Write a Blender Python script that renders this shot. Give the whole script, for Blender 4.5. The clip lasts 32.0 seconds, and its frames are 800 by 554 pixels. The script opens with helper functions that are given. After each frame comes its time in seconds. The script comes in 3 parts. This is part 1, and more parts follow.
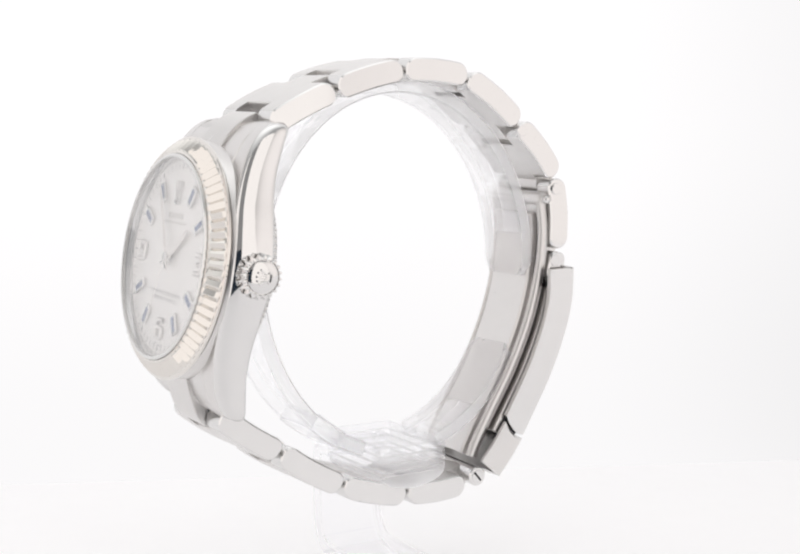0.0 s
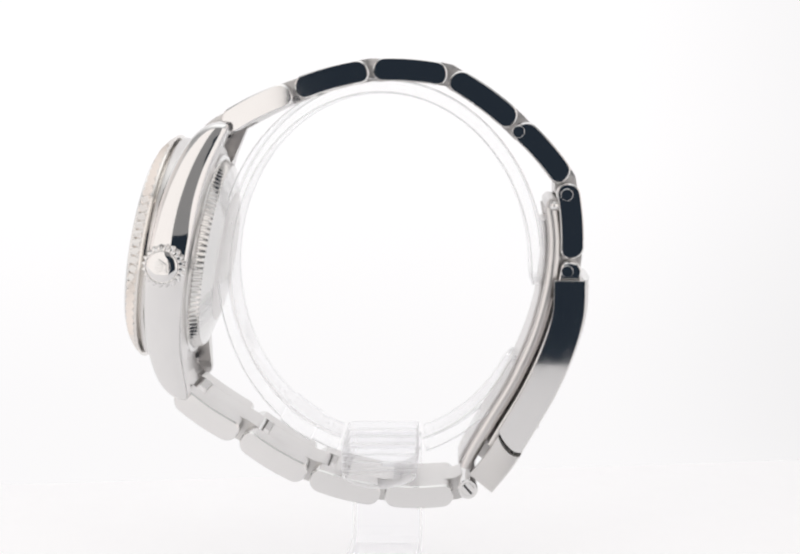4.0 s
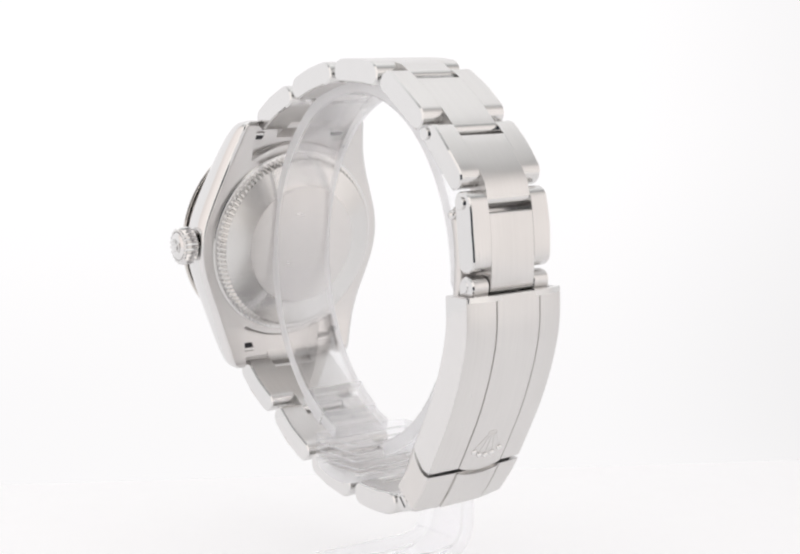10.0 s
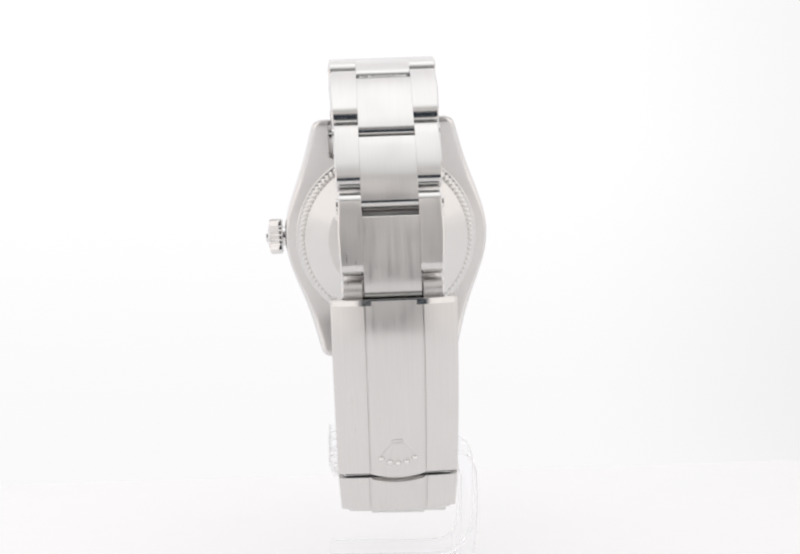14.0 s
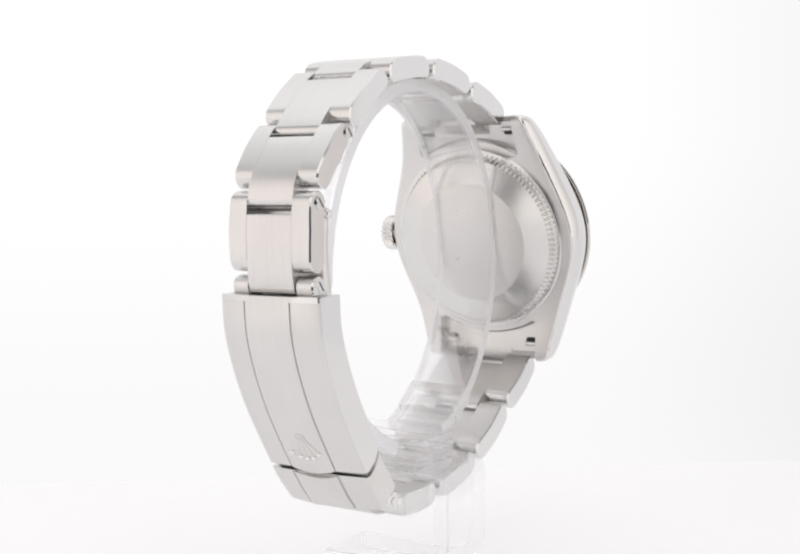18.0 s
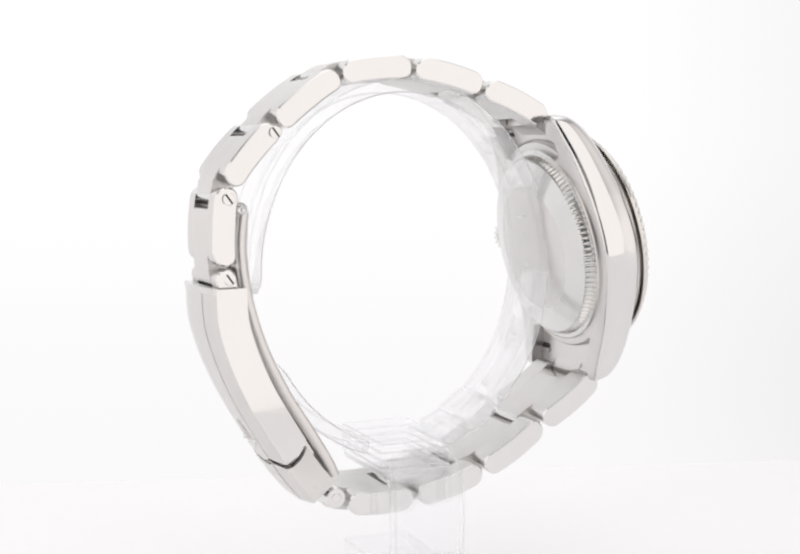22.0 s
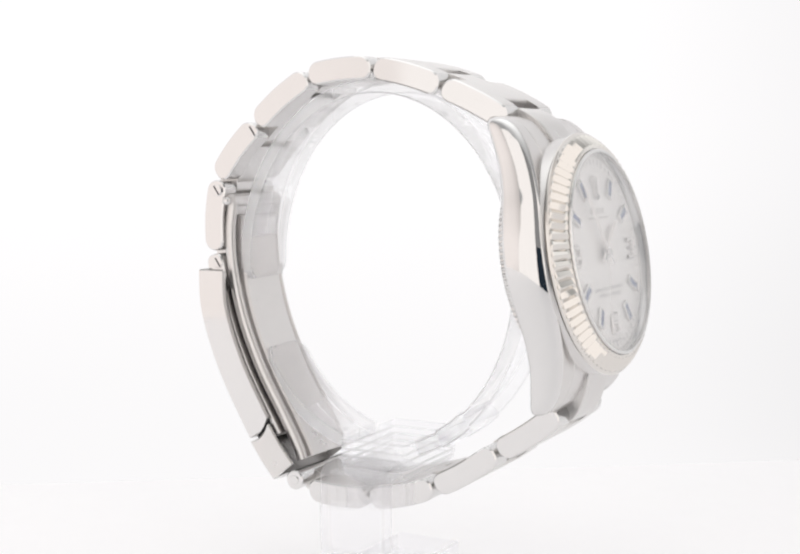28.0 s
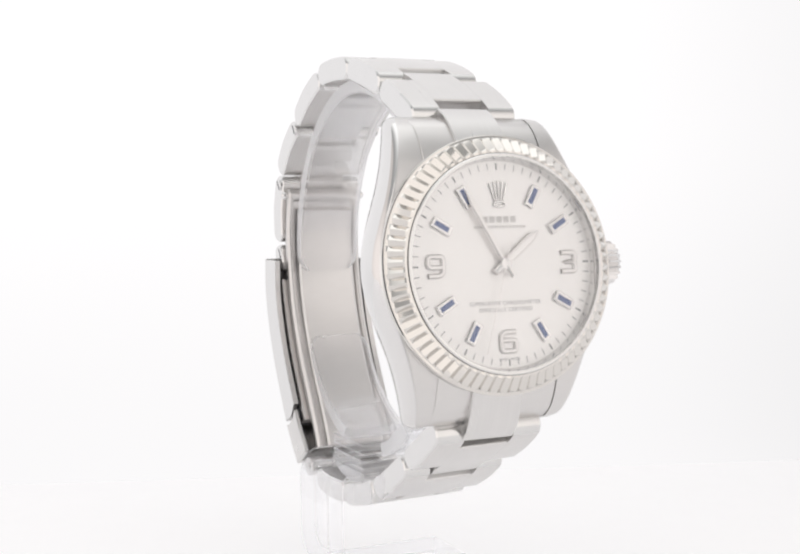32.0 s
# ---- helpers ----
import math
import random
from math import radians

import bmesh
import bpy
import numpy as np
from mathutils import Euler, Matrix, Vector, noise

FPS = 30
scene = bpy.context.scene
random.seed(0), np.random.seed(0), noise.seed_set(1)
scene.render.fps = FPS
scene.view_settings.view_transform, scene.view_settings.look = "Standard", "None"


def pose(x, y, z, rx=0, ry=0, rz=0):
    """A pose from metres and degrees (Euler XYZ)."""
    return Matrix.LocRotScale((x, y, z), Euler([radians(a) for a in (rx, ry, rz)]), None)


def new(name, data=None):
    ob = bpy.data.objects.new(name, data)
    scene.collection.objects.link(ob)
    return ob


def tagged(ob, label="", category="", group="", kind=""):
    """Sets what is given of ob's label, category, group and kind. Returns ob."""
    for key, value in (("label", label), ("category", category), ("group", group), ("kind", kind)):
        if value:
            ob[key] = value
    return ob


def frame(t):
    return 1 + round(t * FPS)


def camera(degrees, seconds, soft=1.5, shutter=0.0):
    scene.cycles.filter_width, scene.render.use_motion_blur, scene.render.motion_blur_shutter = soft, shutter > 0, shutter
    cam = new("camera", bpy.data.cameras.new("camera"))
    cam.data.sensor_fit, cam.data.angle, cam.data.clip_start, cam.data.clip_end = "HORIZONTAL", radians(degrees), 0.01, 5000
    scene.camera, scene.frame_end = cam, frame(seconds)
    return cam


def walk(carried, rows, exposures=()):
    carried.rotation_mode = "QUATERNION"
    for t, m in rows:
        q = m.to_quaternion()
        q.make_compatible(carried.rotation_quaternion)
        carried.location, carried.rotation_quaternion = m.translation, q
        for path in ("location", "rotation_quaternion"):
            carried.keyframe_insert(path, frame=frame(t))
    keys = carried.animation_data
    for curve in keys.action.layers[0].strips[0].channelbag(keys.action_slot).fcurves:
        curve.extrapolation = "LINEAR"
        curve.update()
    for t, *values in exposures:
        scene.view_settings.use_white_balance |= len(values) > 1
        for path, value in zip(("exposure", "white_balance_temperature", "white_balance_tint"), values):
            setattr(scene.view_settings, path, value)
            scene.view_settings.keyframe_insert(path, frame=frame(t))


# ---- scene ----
# The camera stands still; the watch and its stand turn before it on an upright axis.
# Lengths below are in millimetres, brought to metres by MM; the floor is z = 0.
MM = 0.001
cam = camera(30.9, 32.0, soft=2.3)
EYE = Matrix.Translation((0, -0.190, 0.0615)) @ Euler((radians(90 - 6.55), 0, radians(-0.49))).to_matrix().to_4x4() @ pose(0, 0, 0, 0, 0, -0.59)
walk(cam, [(0, EYE), (32, EYE)])

# ---- light: a white tent of glowing diffuser cloth round the table, open towards the camera ----
world = bpy.data.worlds.new("world")
scene.world = world
world.use_nodes = True
world.node_tree.nodes["Background"].inputs["Color"].default_value = (0.022, 0.031, 0.044, 1)
world.node_tree.nodes["Background"].inputs["Strength"].default_value = 1.0


# ---- materials ----
def material(name, color, rough=0.5, metal=0.0, **more):
    m = bpy.data.materials.new(name)
    m.use_nodes = True
    b = m.node_tree.nodes["Principled BSDF"]
    b.inputs["Base Color"].default_value = (*color, 1)
    b.inputs["Roughness"].default_value = rough
    b.inputs["Metallic"].default_value = metal
    for key, value in more.items():
        b.inputs[key.replace("_", " ")].default_value = value
    return m


def node(m, kind, **values):
    n = m.node_tree.nodes.new(kind)
    for key, value in values.items():
        n.inputs[key].default_value = value
    return n


def wire(m, a, out, b, into):
    m.node_tree.links.new(a.outputs[out], b.inputs[into])


def grained(m, scale, rough=(0.2, 0.35), bump=0.05, tint=0.06):
    """Fine streaks along one direction (scale stretches them), blotches of gloss and a little relief."""
    b = m.node_tree.nodes["Principled BSDF"]
    coord = node(m, "ShaderNodeTexCoord")
    stretch = node(m, "ShaderNodeMapping")
    stretch.inputs["Scale"].default_value = scale
    wire(m, coord, "Object", stretch, "Vector")
    fine = node(m, "ShaderNodeTexNoise", Scale=1.0, Detail=3.0)
    wire(m, stretch, "Vector", fine, "Vector")
    broad = node(m, "ShaderNodeTexNoise", Scale=260.0, Detail=2.0)
    wire(m, coord, "Object", broad, "Vector")
    both = node(m, "ShaderNodeMath")
    both.operation = "ADD"
    wire(m, fine, "Fac", both, 0)
    wire(m, broad, "Fac", both, 1)
    gloss = node(m, "ShaderNodeMapRange")
    gloss.inputs["From Min"].default_value, gloss.inputs["From Max"].default_value = 0.6, 1.4
    gloss.inputs["To Min"].default_value, gloss.inputs["To Max"].default_value = rough
    wire(m, both, 0, gloss, "Value")
    wire(m, gloss, 0, b, "Roughness")
    color = b.inputs["Base Color"].default_value[:3]
    mix = node(m, "ShaderNodeMix")
    mix.data_type = "RGBA"
    mix.inputs["A"].default_value = (*[c * (1 - tint) for c in color], 1)
    mix.inputs["B"].default_value = (*[min(1, c * (1 + tint)) for c in color], 1)
    wire(m, fine, "Fac", mix, "Factor")
    m.node_tree.links.new(mix.outputs["Result"], b.inputs["Base Color"])
    if bump:
        relief = node(m, "ShaderNodeBump", Strength=bump, Distance=0.0001)
        wire(m, fine, "Fac", relief, "Height")
        wire(m, relief, "Normal", b, "Normal")
    return m


def glowing(name, color, strength):
    m = bpy.data.materials.new(name)
    m.use_nodes = True
    m.node_tree.nodes.remove(m.node_tree.nodes["Principled BSDF"])
    e = node(m, "ShaderNodeEmission", Strength=strength)
    e.inputs["Color"].default_value = (*color, 1)
    cloth = node(m, "ShaderNodeTexNoise", Scale=6.0, Detail=2.0)
    tone = node(m, "ShaderNodeMapRange")
    tone.inputs["To Min"].default_value, tone.inputs["To Max"].default_value = strength * 0.97, strength * 1.03
    wire(m, cloth, "Fac", tone, "Value")
    wire(m, tone, 0, e, "Strength")
    wire(m, e, "Emission", m.node_tree.nodes["Material Output"], "Surface")
    return m


def graded_glow(name, color, centre, reach, high, low):
    """Painted cloth glow, no lamp behind: brightest at centre, falling off over its reach."""
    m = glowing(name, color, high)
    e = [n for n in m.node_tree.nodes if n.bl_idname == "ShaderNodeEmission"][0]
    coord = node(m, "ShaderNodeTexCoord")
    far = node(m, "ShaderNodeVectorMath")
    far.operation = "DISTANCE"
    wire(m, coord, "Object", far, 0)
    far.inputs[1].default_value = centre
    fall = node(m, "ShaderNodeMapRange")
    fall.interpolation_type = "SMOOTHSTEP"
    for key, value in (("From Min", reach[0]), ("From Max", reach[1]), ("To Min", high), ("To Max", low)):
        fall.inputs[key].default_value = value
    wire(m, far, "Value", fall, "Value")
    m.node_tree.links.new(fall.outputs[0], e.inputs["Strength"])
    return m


BRUSHED = grained(material("brushed_steel", (0.75, 0.737, 0.727), 0.3, 1.0), (4600, 130, 130), (0.27, 0.43), 0.006, 0.055)


def combed(m, strength):
    """Brushed along the bracelet: reflections spread sideways, along the thing's own x axis."""
    b = m.node_tree.nodes["Principled BSDF"]
    b.inputs["Anisotropic"].default_value = strength
    across = node(m, "ShaderNodeVectorTransform", Vector=(1, 0, 0))
    across.vector_type, across.convert_from, across.convert_to = "VECTOR", "OBJECT", "WORLD"
    wire(m, across, "Vector", b, "Tangent")


combed(BRUSHED, 0.8)
LINK_END = grained(material("glossy_link_end", (0.72, 0.714, 0.706), 0.2, 1.0), (500, 500, 500), (0.14, 0.22), 0.0, 0.03)
SATIN = grained(material("satin_steel", (0.705, 0.69, 0.68), 0.3, 1.0), (400, 900, 900), (0.27, 0.37), 0.0, 0.03)
POLISHED = grained(material("polished_steel", (0.755, 0.747, 0.743), 0.05, 1.0), (500, 500, 500), (0.03, 0.08), 0.0, 0.015)
GOLD = grained(material("white_gold", (0.745, 0.718, 0.686), 0.08, 1.0), (500, 500, 500), (0.05, 0.11), 0.0, 0.015)
# Near-black blocks in this colour stand for the shade inside slots and seam.
SLOT_SHADE = material("painted_slot_shade", (0.05, 0.05, 0.055), 0.5, 0.8)
DIAL = grained(material("silvered_dial", (0.952, 0.938, 0.926), 0.4, 0.6), (1500, 1500, 1500), (0.36, 0.46), 0.0, 0.012)
BLUE = material("blue_lacquer", (0.15, 0.19, 0.34), 0.25, 0.3)
WHITE = material("white_lacquer", (0.94, 0.92, 0.905), 0.42, 0.6)
HAND = grained(material("satin_hand_steel", (0.93, 0.905, 0.89), 0.4, 0.75), (900, 900, 900), (0.35, 0.45), 0.0, 0.02)
PRINT = material("grey_print", (0.32, 0.32, 0.33), 0.6)
PALE_PRINT = material("pale_grey_print", (0.72, 0.705, 0.69), 0.6)


def cast_plastic(name, bent, rough=0.02):
    """Thick clear plastic: part of the light goes straight through, part bends in the bulk and glances about inside."""
    m = material(name, (0.99, 0.99, 0.995), rough, 0.0, IOR=1.4, Transmission_Weight=1.0)
    straight = node(m, "ShaderNodeBsdfTransparent")
    straight.inputs["Color"].default_value = (0.99, 0.99, 0.995, 1)
    clear = node(m, "ShaderNodeMixShader", Fac=bent)
    wire(m, straight, "BSDF", clear, 1)
    wire(m, m.node_tree.nodes["Principled BSDF"], "BSDF", clear, 2)
    wire(m, clear, "Shader", m.node_tree.nodes["Material Output"], "Surface")
    return m


def clear_plastic(name, tint, ior, body, rough=0.02, least=0.03, most=0.5, power=4.0):
    """Clear sheet: light goes mostly straight through, bends a little in the bulk, and glances off by Fresnel."""
    m = bpy.data.materials.new(name)
    m.use_nodes = True
    m.node_tree.nodes.remove(m.node_tree.nodes["Principled BSDF"])
    straight = node(m, "ShaderNodeBsdfTransparent")
    straight.inputs["Color"].default_value = (*tint, 1)
    bent = node(m, "ShaderNodeBsdfRefraction", Roughness=rough, IOR=ior)
    bent.inputs["Color"].default_value = (*tint, 1)
    through_it = node(m, "ShaderNodeMixShader", Fac=body)
    wire(m, straight, "BSDF", through_it, 1)
    wire(m, bent, "BSDF", through_it, 2)
    shine = node(m, "ShaderNodeBsdfGlossy", Roughness=rough)
    scratches = node(m, "ShaderNodeTexNoise", Scale=420.0, Detail=3.0)
    haze = node(m, "ShaderNodeMapRange")
    haze.inputs["To Min"].default_value, haze.inputs["To Max"].default_value = rough, rough + 0.12
    wire(m, scratches, "Fac", haze, "Value")
    wire(m, haze, 0, shine, "Roughness")
    facing = node(m, "ShaderNodeLayerWeight", Blend=0.5)
    steep = node(m, "ShaderNodeMath")
    steep.operation = "POWER"
    wire(m, facing, "Facing", steep, 0)
    steep.inputs[1].default_value = power
    gloss = node(m, "ShaderNodeMapRange")
    gloss.inputs["To Min"].default_value, gloss.inputs["To Max"].default_value = least, most
    wire(m, steep, 0, gloss, "Value")
    both = node(m, "ShaderNodeMixShader")
    wire(m, gloss, 0, both, 0)
    wire(m, through_it, "Shader", both, 1)
    wire(m, shine, "BSDF", both, 2)
    wire(m, both, "Shader", m.node_tree.nodes["Material Output"], "Surface")
    return m


def whitened_plastic(name, thin, thick):
    """Matt edge of clear sheet, painted white at a slant for its inner reflections."""
    m = bpy.data.materials.new(name)
    m.use_nodes = True
    m.node_tree.nodes.remove(m.node_tree.nodes["Principled BSDF"])
    scatter = node(m, "ShaderNodeBsdfGlossy", Roughness=0.5)
    scatter.inputs["Color"].default_value = (0.985, 0.985, 1.0, 1)
    marks = node(m, "ShaderNodeTexNoise", Scale=700.0, Detail=3.0)
    matt = node(m, "ShaderNodeMapRange")
    matt.inputs["From Min"].default_value, matt.inputs["From Max"].default_value = 0.3, 0.7
    matt.inputs["To Min"].default_value, matt.inputs["To Max"].default_value = 0.35, 0.65
    wire(m, marks, "Fac", matt, "Value")
    wire(m, matt, 0, scatter, "Roughness")
    within = node(m, "ShaderNodeBsdfTranslucent")
    within.inputs["Color"].default_value = (0.99, 0.99, 1.0, 1)
    frosted = node(m, "ShaderNodeMixShader", Fac=0.7)
    wire(m, scatter, "BSDF", frosted, 1)
    wire(m, within, "BSDF", frosted, 2)
    straight = node(m, "ShaderNodeBsdfTransparent")
    facing = node(m, "ShaderNodeLayerWeight", Blend=0.5)
    dense = node(m, "ShaderNodeMapRange")
    dense.inputs["From Min"].default_value, dense.inputs["From Max"].default_value = 0.05, 0.4
    dense.inputs["To Min"].default_value, dense.inputs["To Max"].default_value = thin, thick
    wire(m, facing, "Facing", dense, "Value")
    both = node(m, "ShaderNodeMixShader")
    wire(m, dense, 0, both, 0)
    wire(m, straight, "BSDF", both, 1)
    wire(m, frosted, "Shader", both, 2)
    wire(m, both, "Shader", m.node_tree.nodes["Material Output"], "Surface")
    return m


ACRYLIC = cast_plastic("clear_acrylic", 0.35, 0.03)
EDGE = whitened_plastic("whitened_acrylic_edge", 0.04, 0.8)
BLOCK = cast_plastic("clear_cast_block", 0.16)
WHITE_BLOCK_EDGE = whitened_plastic("whitened_block_edge", 0.1, 0.55)
GLASS = clear_plastic("crystal_glass", (0.995, 0.995, 0.995), 1.02, 0.0, 0.0, 0.045, 0.65, 2.5)
# Unseen tent cloth: tints and painted hot spots tuned for the steel's reflections.
LEFT_CLOTH = graded_glow("left_tent_cloth", (1.0, 0.93, 0.897), (-0.33, -0.09, 0.09), (0.06, 0.36), 1.14, 0.5)
RIGHT_CLOTH = graded_glow("right_tent_cloth", (1.0, 0.948, 0.924), (0.33, -0.09, 0.09), (0.06, 0.36), 1.14, 0.42)
# Front flaps glow too, unseen: light added from the camera's side.
FLAP = glowing("tent_flap_cloth", (1.0, 0.955, 0.925), 1.22)
# Flap over the opening: small painted glow in place of light falling on it.
DIM_GLOW_FLAP = glowing("dim_glowing_flap_cloth", (1.0, 0.985, 0.98), 0.30)
CEILING_CLOTH = graded_glow("glowing_ceiling_cloth", (1.0, 1.0, 0.995), (0.0, 0.04, 0.33), (0.06, 0.30), 1.4, 0.45)
# The table emits: a glow added for brightness, with no lamp under it.
TABLE = grained(material("glowing_white_table", (0.45, 0.447, 0.45), 0.5, 0.0, Emission_Color=(1.0, 0.988, 0.997, 1.0), Emission_Strength=0.485), (40, 40, 40), (0.45, 0.55), 0.0, 0.008)


def add_table_glow(m, strength):
    """Glow added to whiten the table, weaker towards its far edge and far end."""
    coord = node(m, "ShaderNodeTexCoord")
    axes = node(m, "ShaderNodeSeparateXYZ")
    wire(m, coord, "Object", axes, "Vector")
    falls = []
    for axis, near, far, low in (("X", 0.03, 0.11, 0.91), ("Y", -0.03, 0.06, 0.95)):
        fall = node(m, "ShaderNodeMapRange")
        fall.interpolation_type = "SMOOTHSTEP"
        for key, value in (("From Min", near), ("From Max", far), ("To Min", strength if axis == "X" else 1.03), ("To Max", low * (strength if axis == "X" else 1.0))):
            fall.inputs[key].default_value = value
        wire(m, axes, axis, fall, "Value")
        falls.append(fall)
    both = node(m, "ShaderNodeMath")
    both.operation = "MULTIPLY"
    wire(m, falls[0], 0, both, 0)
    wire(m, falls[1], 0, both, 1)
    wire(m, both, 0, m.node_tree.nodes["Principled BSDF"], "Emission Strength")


add_table_glow(TABLE, 0.505)


def glowing_sheet():
    """Sheet with painted glow: brightest mid and above, dimmer towards foot and far end."""
    m = glowing("glowing_sheet", (1.0, 0.988, 0.995), 1.0)
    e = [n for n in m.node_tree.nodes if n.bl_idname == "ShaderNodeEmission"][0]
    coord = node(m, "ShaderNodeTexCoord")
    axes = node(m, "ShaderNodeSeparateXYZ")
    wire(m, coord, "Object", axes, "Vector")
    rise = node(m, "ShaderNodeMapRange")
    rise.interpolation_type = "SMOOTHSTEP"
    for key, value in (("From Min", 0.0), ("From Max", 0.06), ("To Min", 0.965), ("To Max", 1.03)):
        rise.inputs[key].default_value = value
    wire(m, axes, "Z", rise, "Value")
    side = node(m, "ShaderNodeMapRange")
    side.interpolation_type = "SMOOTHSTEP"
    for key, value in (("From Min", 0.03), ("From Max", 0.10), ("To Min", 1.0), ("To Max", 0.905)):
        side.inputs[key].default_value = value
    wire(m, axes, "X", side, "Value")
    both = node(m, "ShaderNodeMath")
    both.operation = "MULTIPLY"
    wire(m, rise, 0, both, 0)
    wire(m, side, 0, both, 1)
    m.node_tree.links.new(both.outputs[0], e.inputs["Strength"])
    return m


SHEET_GLOW = glowing_sheet()


# ---- mesh helpers ----
def finish(bm, angle=32):
    bmesh.ops.recalc_face_normals(bm, faces=bm.faces)
    for f in bm.faces:
        f.smooth = True
    for e in bm.edges:
        e.smooth = len(e.link_faces) == 2 and e.calc_face_angle(0) < radians(angle)


def part(name, bm, mats, parent=None, label="", angle=32, fix=True):
    """Links a bmesh, drawn in millimetres, as one mesh object under a thing or a part."""
    if fix:
        finish(bm, angle)
    bmesh.ops.scale(bm, vec=(MM, MM, MM), verts=bm.verts)
    me = bpy.data.meshes.new(name)
    bm.to_mesh(me)
    bm.free()
    for m in mats if isinstance(mats, (list, tuple)) else [mats]:
        me.materials.append(m)
    ob = new(name, me)
    ob.parent = parent
    return tagged(ob, label)


def loft(sections, closed=True, caps=True, bm=None, mat=0, cap_mat=None):
    """Skins a run of equal loops of points."""
    bm = bm or bmesh.new()
    rings = [[bm.verts.new(p) for p in s] for s in sections]
    n = len(rings[0])
    for a, b in zip(rings, rings[1:]):
        for i in range(n if closed else n - 1):
            f = bm.faces.new((a[i], a[(i + 1) % n], b[(i + 1) % n], b[i]))
            f.material_index = mat
    if caps:
        for r in (rings[0], rings[-1]):
            f = bm.faces.new(r)
            f.material_index = mat if cap_mat is None else cap_mat
    return bm


def shrink(loop, d):
    """Moves a closed loop of 2D points inwards by d."""
    out = []
    n = len(loop)
    area = sum(loop[i - 1][0] * loop[i][1] - loop[i][0] * loop[i - 1][1] for i in range(n))
    sign = 1 if area > 0 else -1
    for i in range(n):
        p, q, r = Vector(loop[i - 1]), Vector(loop[i]), Vector(loop[(i + 1) % n])
        a, b = (q - p).normalized(), (r - q).normalized()
        na, nb = Vector((-a.y, a.x)) * sign, Vector((-b.y, b.x)) * sign
        m = (na + nb)
        out.append(tuple(q + m * (2 * d / max(0.5, m.length_squared))))
    return out


def slab(loop, x0, x1, chamfer=0.18, bm=None, mats=(0, 1), chamfer_end=None):
    """A closed (y, z) outline drawn out from x0 to x1, with chamfered rims; the flat ends take the second material."""
    c0, c1 = chamfer, chamfer if chamfer_end is None else chamfer_end
    first, final = shrink(loop, c0), shrink(loop, c1)
    secs = [[(x0, *p) for p in first], [(x0 + c0, *p) for p in loop], [(x1 - c1, *p) for p in loop], [(x1, *p) for p in final]]
    bm = loft(secs, bm=bm, mat=mats[0], cap_mat=mats[1])
    for f in bm.faces:
        if f.material_index == mats[0] and len(f.verts) == 4:
            if any(abs(v.co.x - x0) < 1e-5 or abs(v.co.x - x1) < 1e-5 for v in f.verts):
                f.material_index = mats[1]
    return bm


def lathe(profile, n=96, bm=None, mat=0, close=True):
    """Turns (radius, height) points about the third axis; with close off the profile is a ring's closed section."""
    if not close:
        bm = bm or bmesh.new()
        rings = [[bm.verts.new((r * math.cos(2 * math.pi * k / n), r * math.sin(2 * math.pi * k / n), h)) for r, h in profile] for k in range(n)]
        m = len(profile)
        for k in range(n):
            for i in range(m):
                a, b = rings[k], rings[(k + 1) % n]
                bm.faces.new((a[i], a[(i + 1) % m], b[(i + 1) % m], b[i])).material_index = mat
        return bm
    secs = [[(r * math.cos(2 * math.pi * k / n), r * math.sin(2 * math.pi * k / n), h) for k in range(n)] for r, h in profile]
    return loft(secs, caps=close, bm=bm, mat=mat)


def box(x0, x1, y0, y1, z0, z1, r=0.1, bm=None, mat=0):
    """A block with chamfered upright edges and rims."""
    loop = [(x0 + r, y0), (x1 - r, y0), (x1, y0 + r), (x1, y1 - r), (x1 - r, y1), (x0 + r, y1), (x0, y1 - r), (x0, y0 + r)]
    cx, cy = (x0 + x1) / 2, (y0 + y1) / 2
    small = [(x + (r if x < cx else -r) * 0.7, y + (r if y < cy else -r) * 0.7) for x, y in loop]
    secs = [[(*p, z0) for p in small], [(*p, z0 + r) for p in loop], [(*p, z1 - r) for p in loop], [(*p, z1) for p in small]]
    return loft(secs, bm=bm, mat=mat)


def cylinder_x(y, z, r, x0, x1, n=20, bm=None, mat=0, rim=0.12):
    ring = lambda x, q: [(x, y + q * math.cos(2 * math.pi * k / n), z + q * math.sin(2 * math.pi * k / n)) for k in range(n)]
    return loft([ring(x0, r - rim), ring(x0 + rim, r), ring(x1 - rim, r), ring(x1, r - rim)], bm=bm, mat=mat)


Z0 = 61.5  # the camera's height over the table, from which the heights below are taken


# ---- the tent and the table ----
def wall(name, verts, faces, mat, label):
    me = bpy.data.meshes.new(name)
    me.from_pydata([tuple(c * MM for c in v) for v in verts], [], faces)
    me.materials.append(mat)
    return tagged(new(name, me), label, "wall", kind="structure")


def slab_wall(name, x0, x1, y0, y1, z0, z1, mat, label):
    v = [(x, y, z) for z in (z0, z1) for y in (y0, y1) for x in (x0, x1)]
    f = [(0, 1, 3, 2), (4, 6, 7, 5), (0, 4, 5, 1), (2, 3, 7, 6), (0, 2, 6, 4), (1, 5, 7, 3)]
    return wall(name, v, f, mat, label)


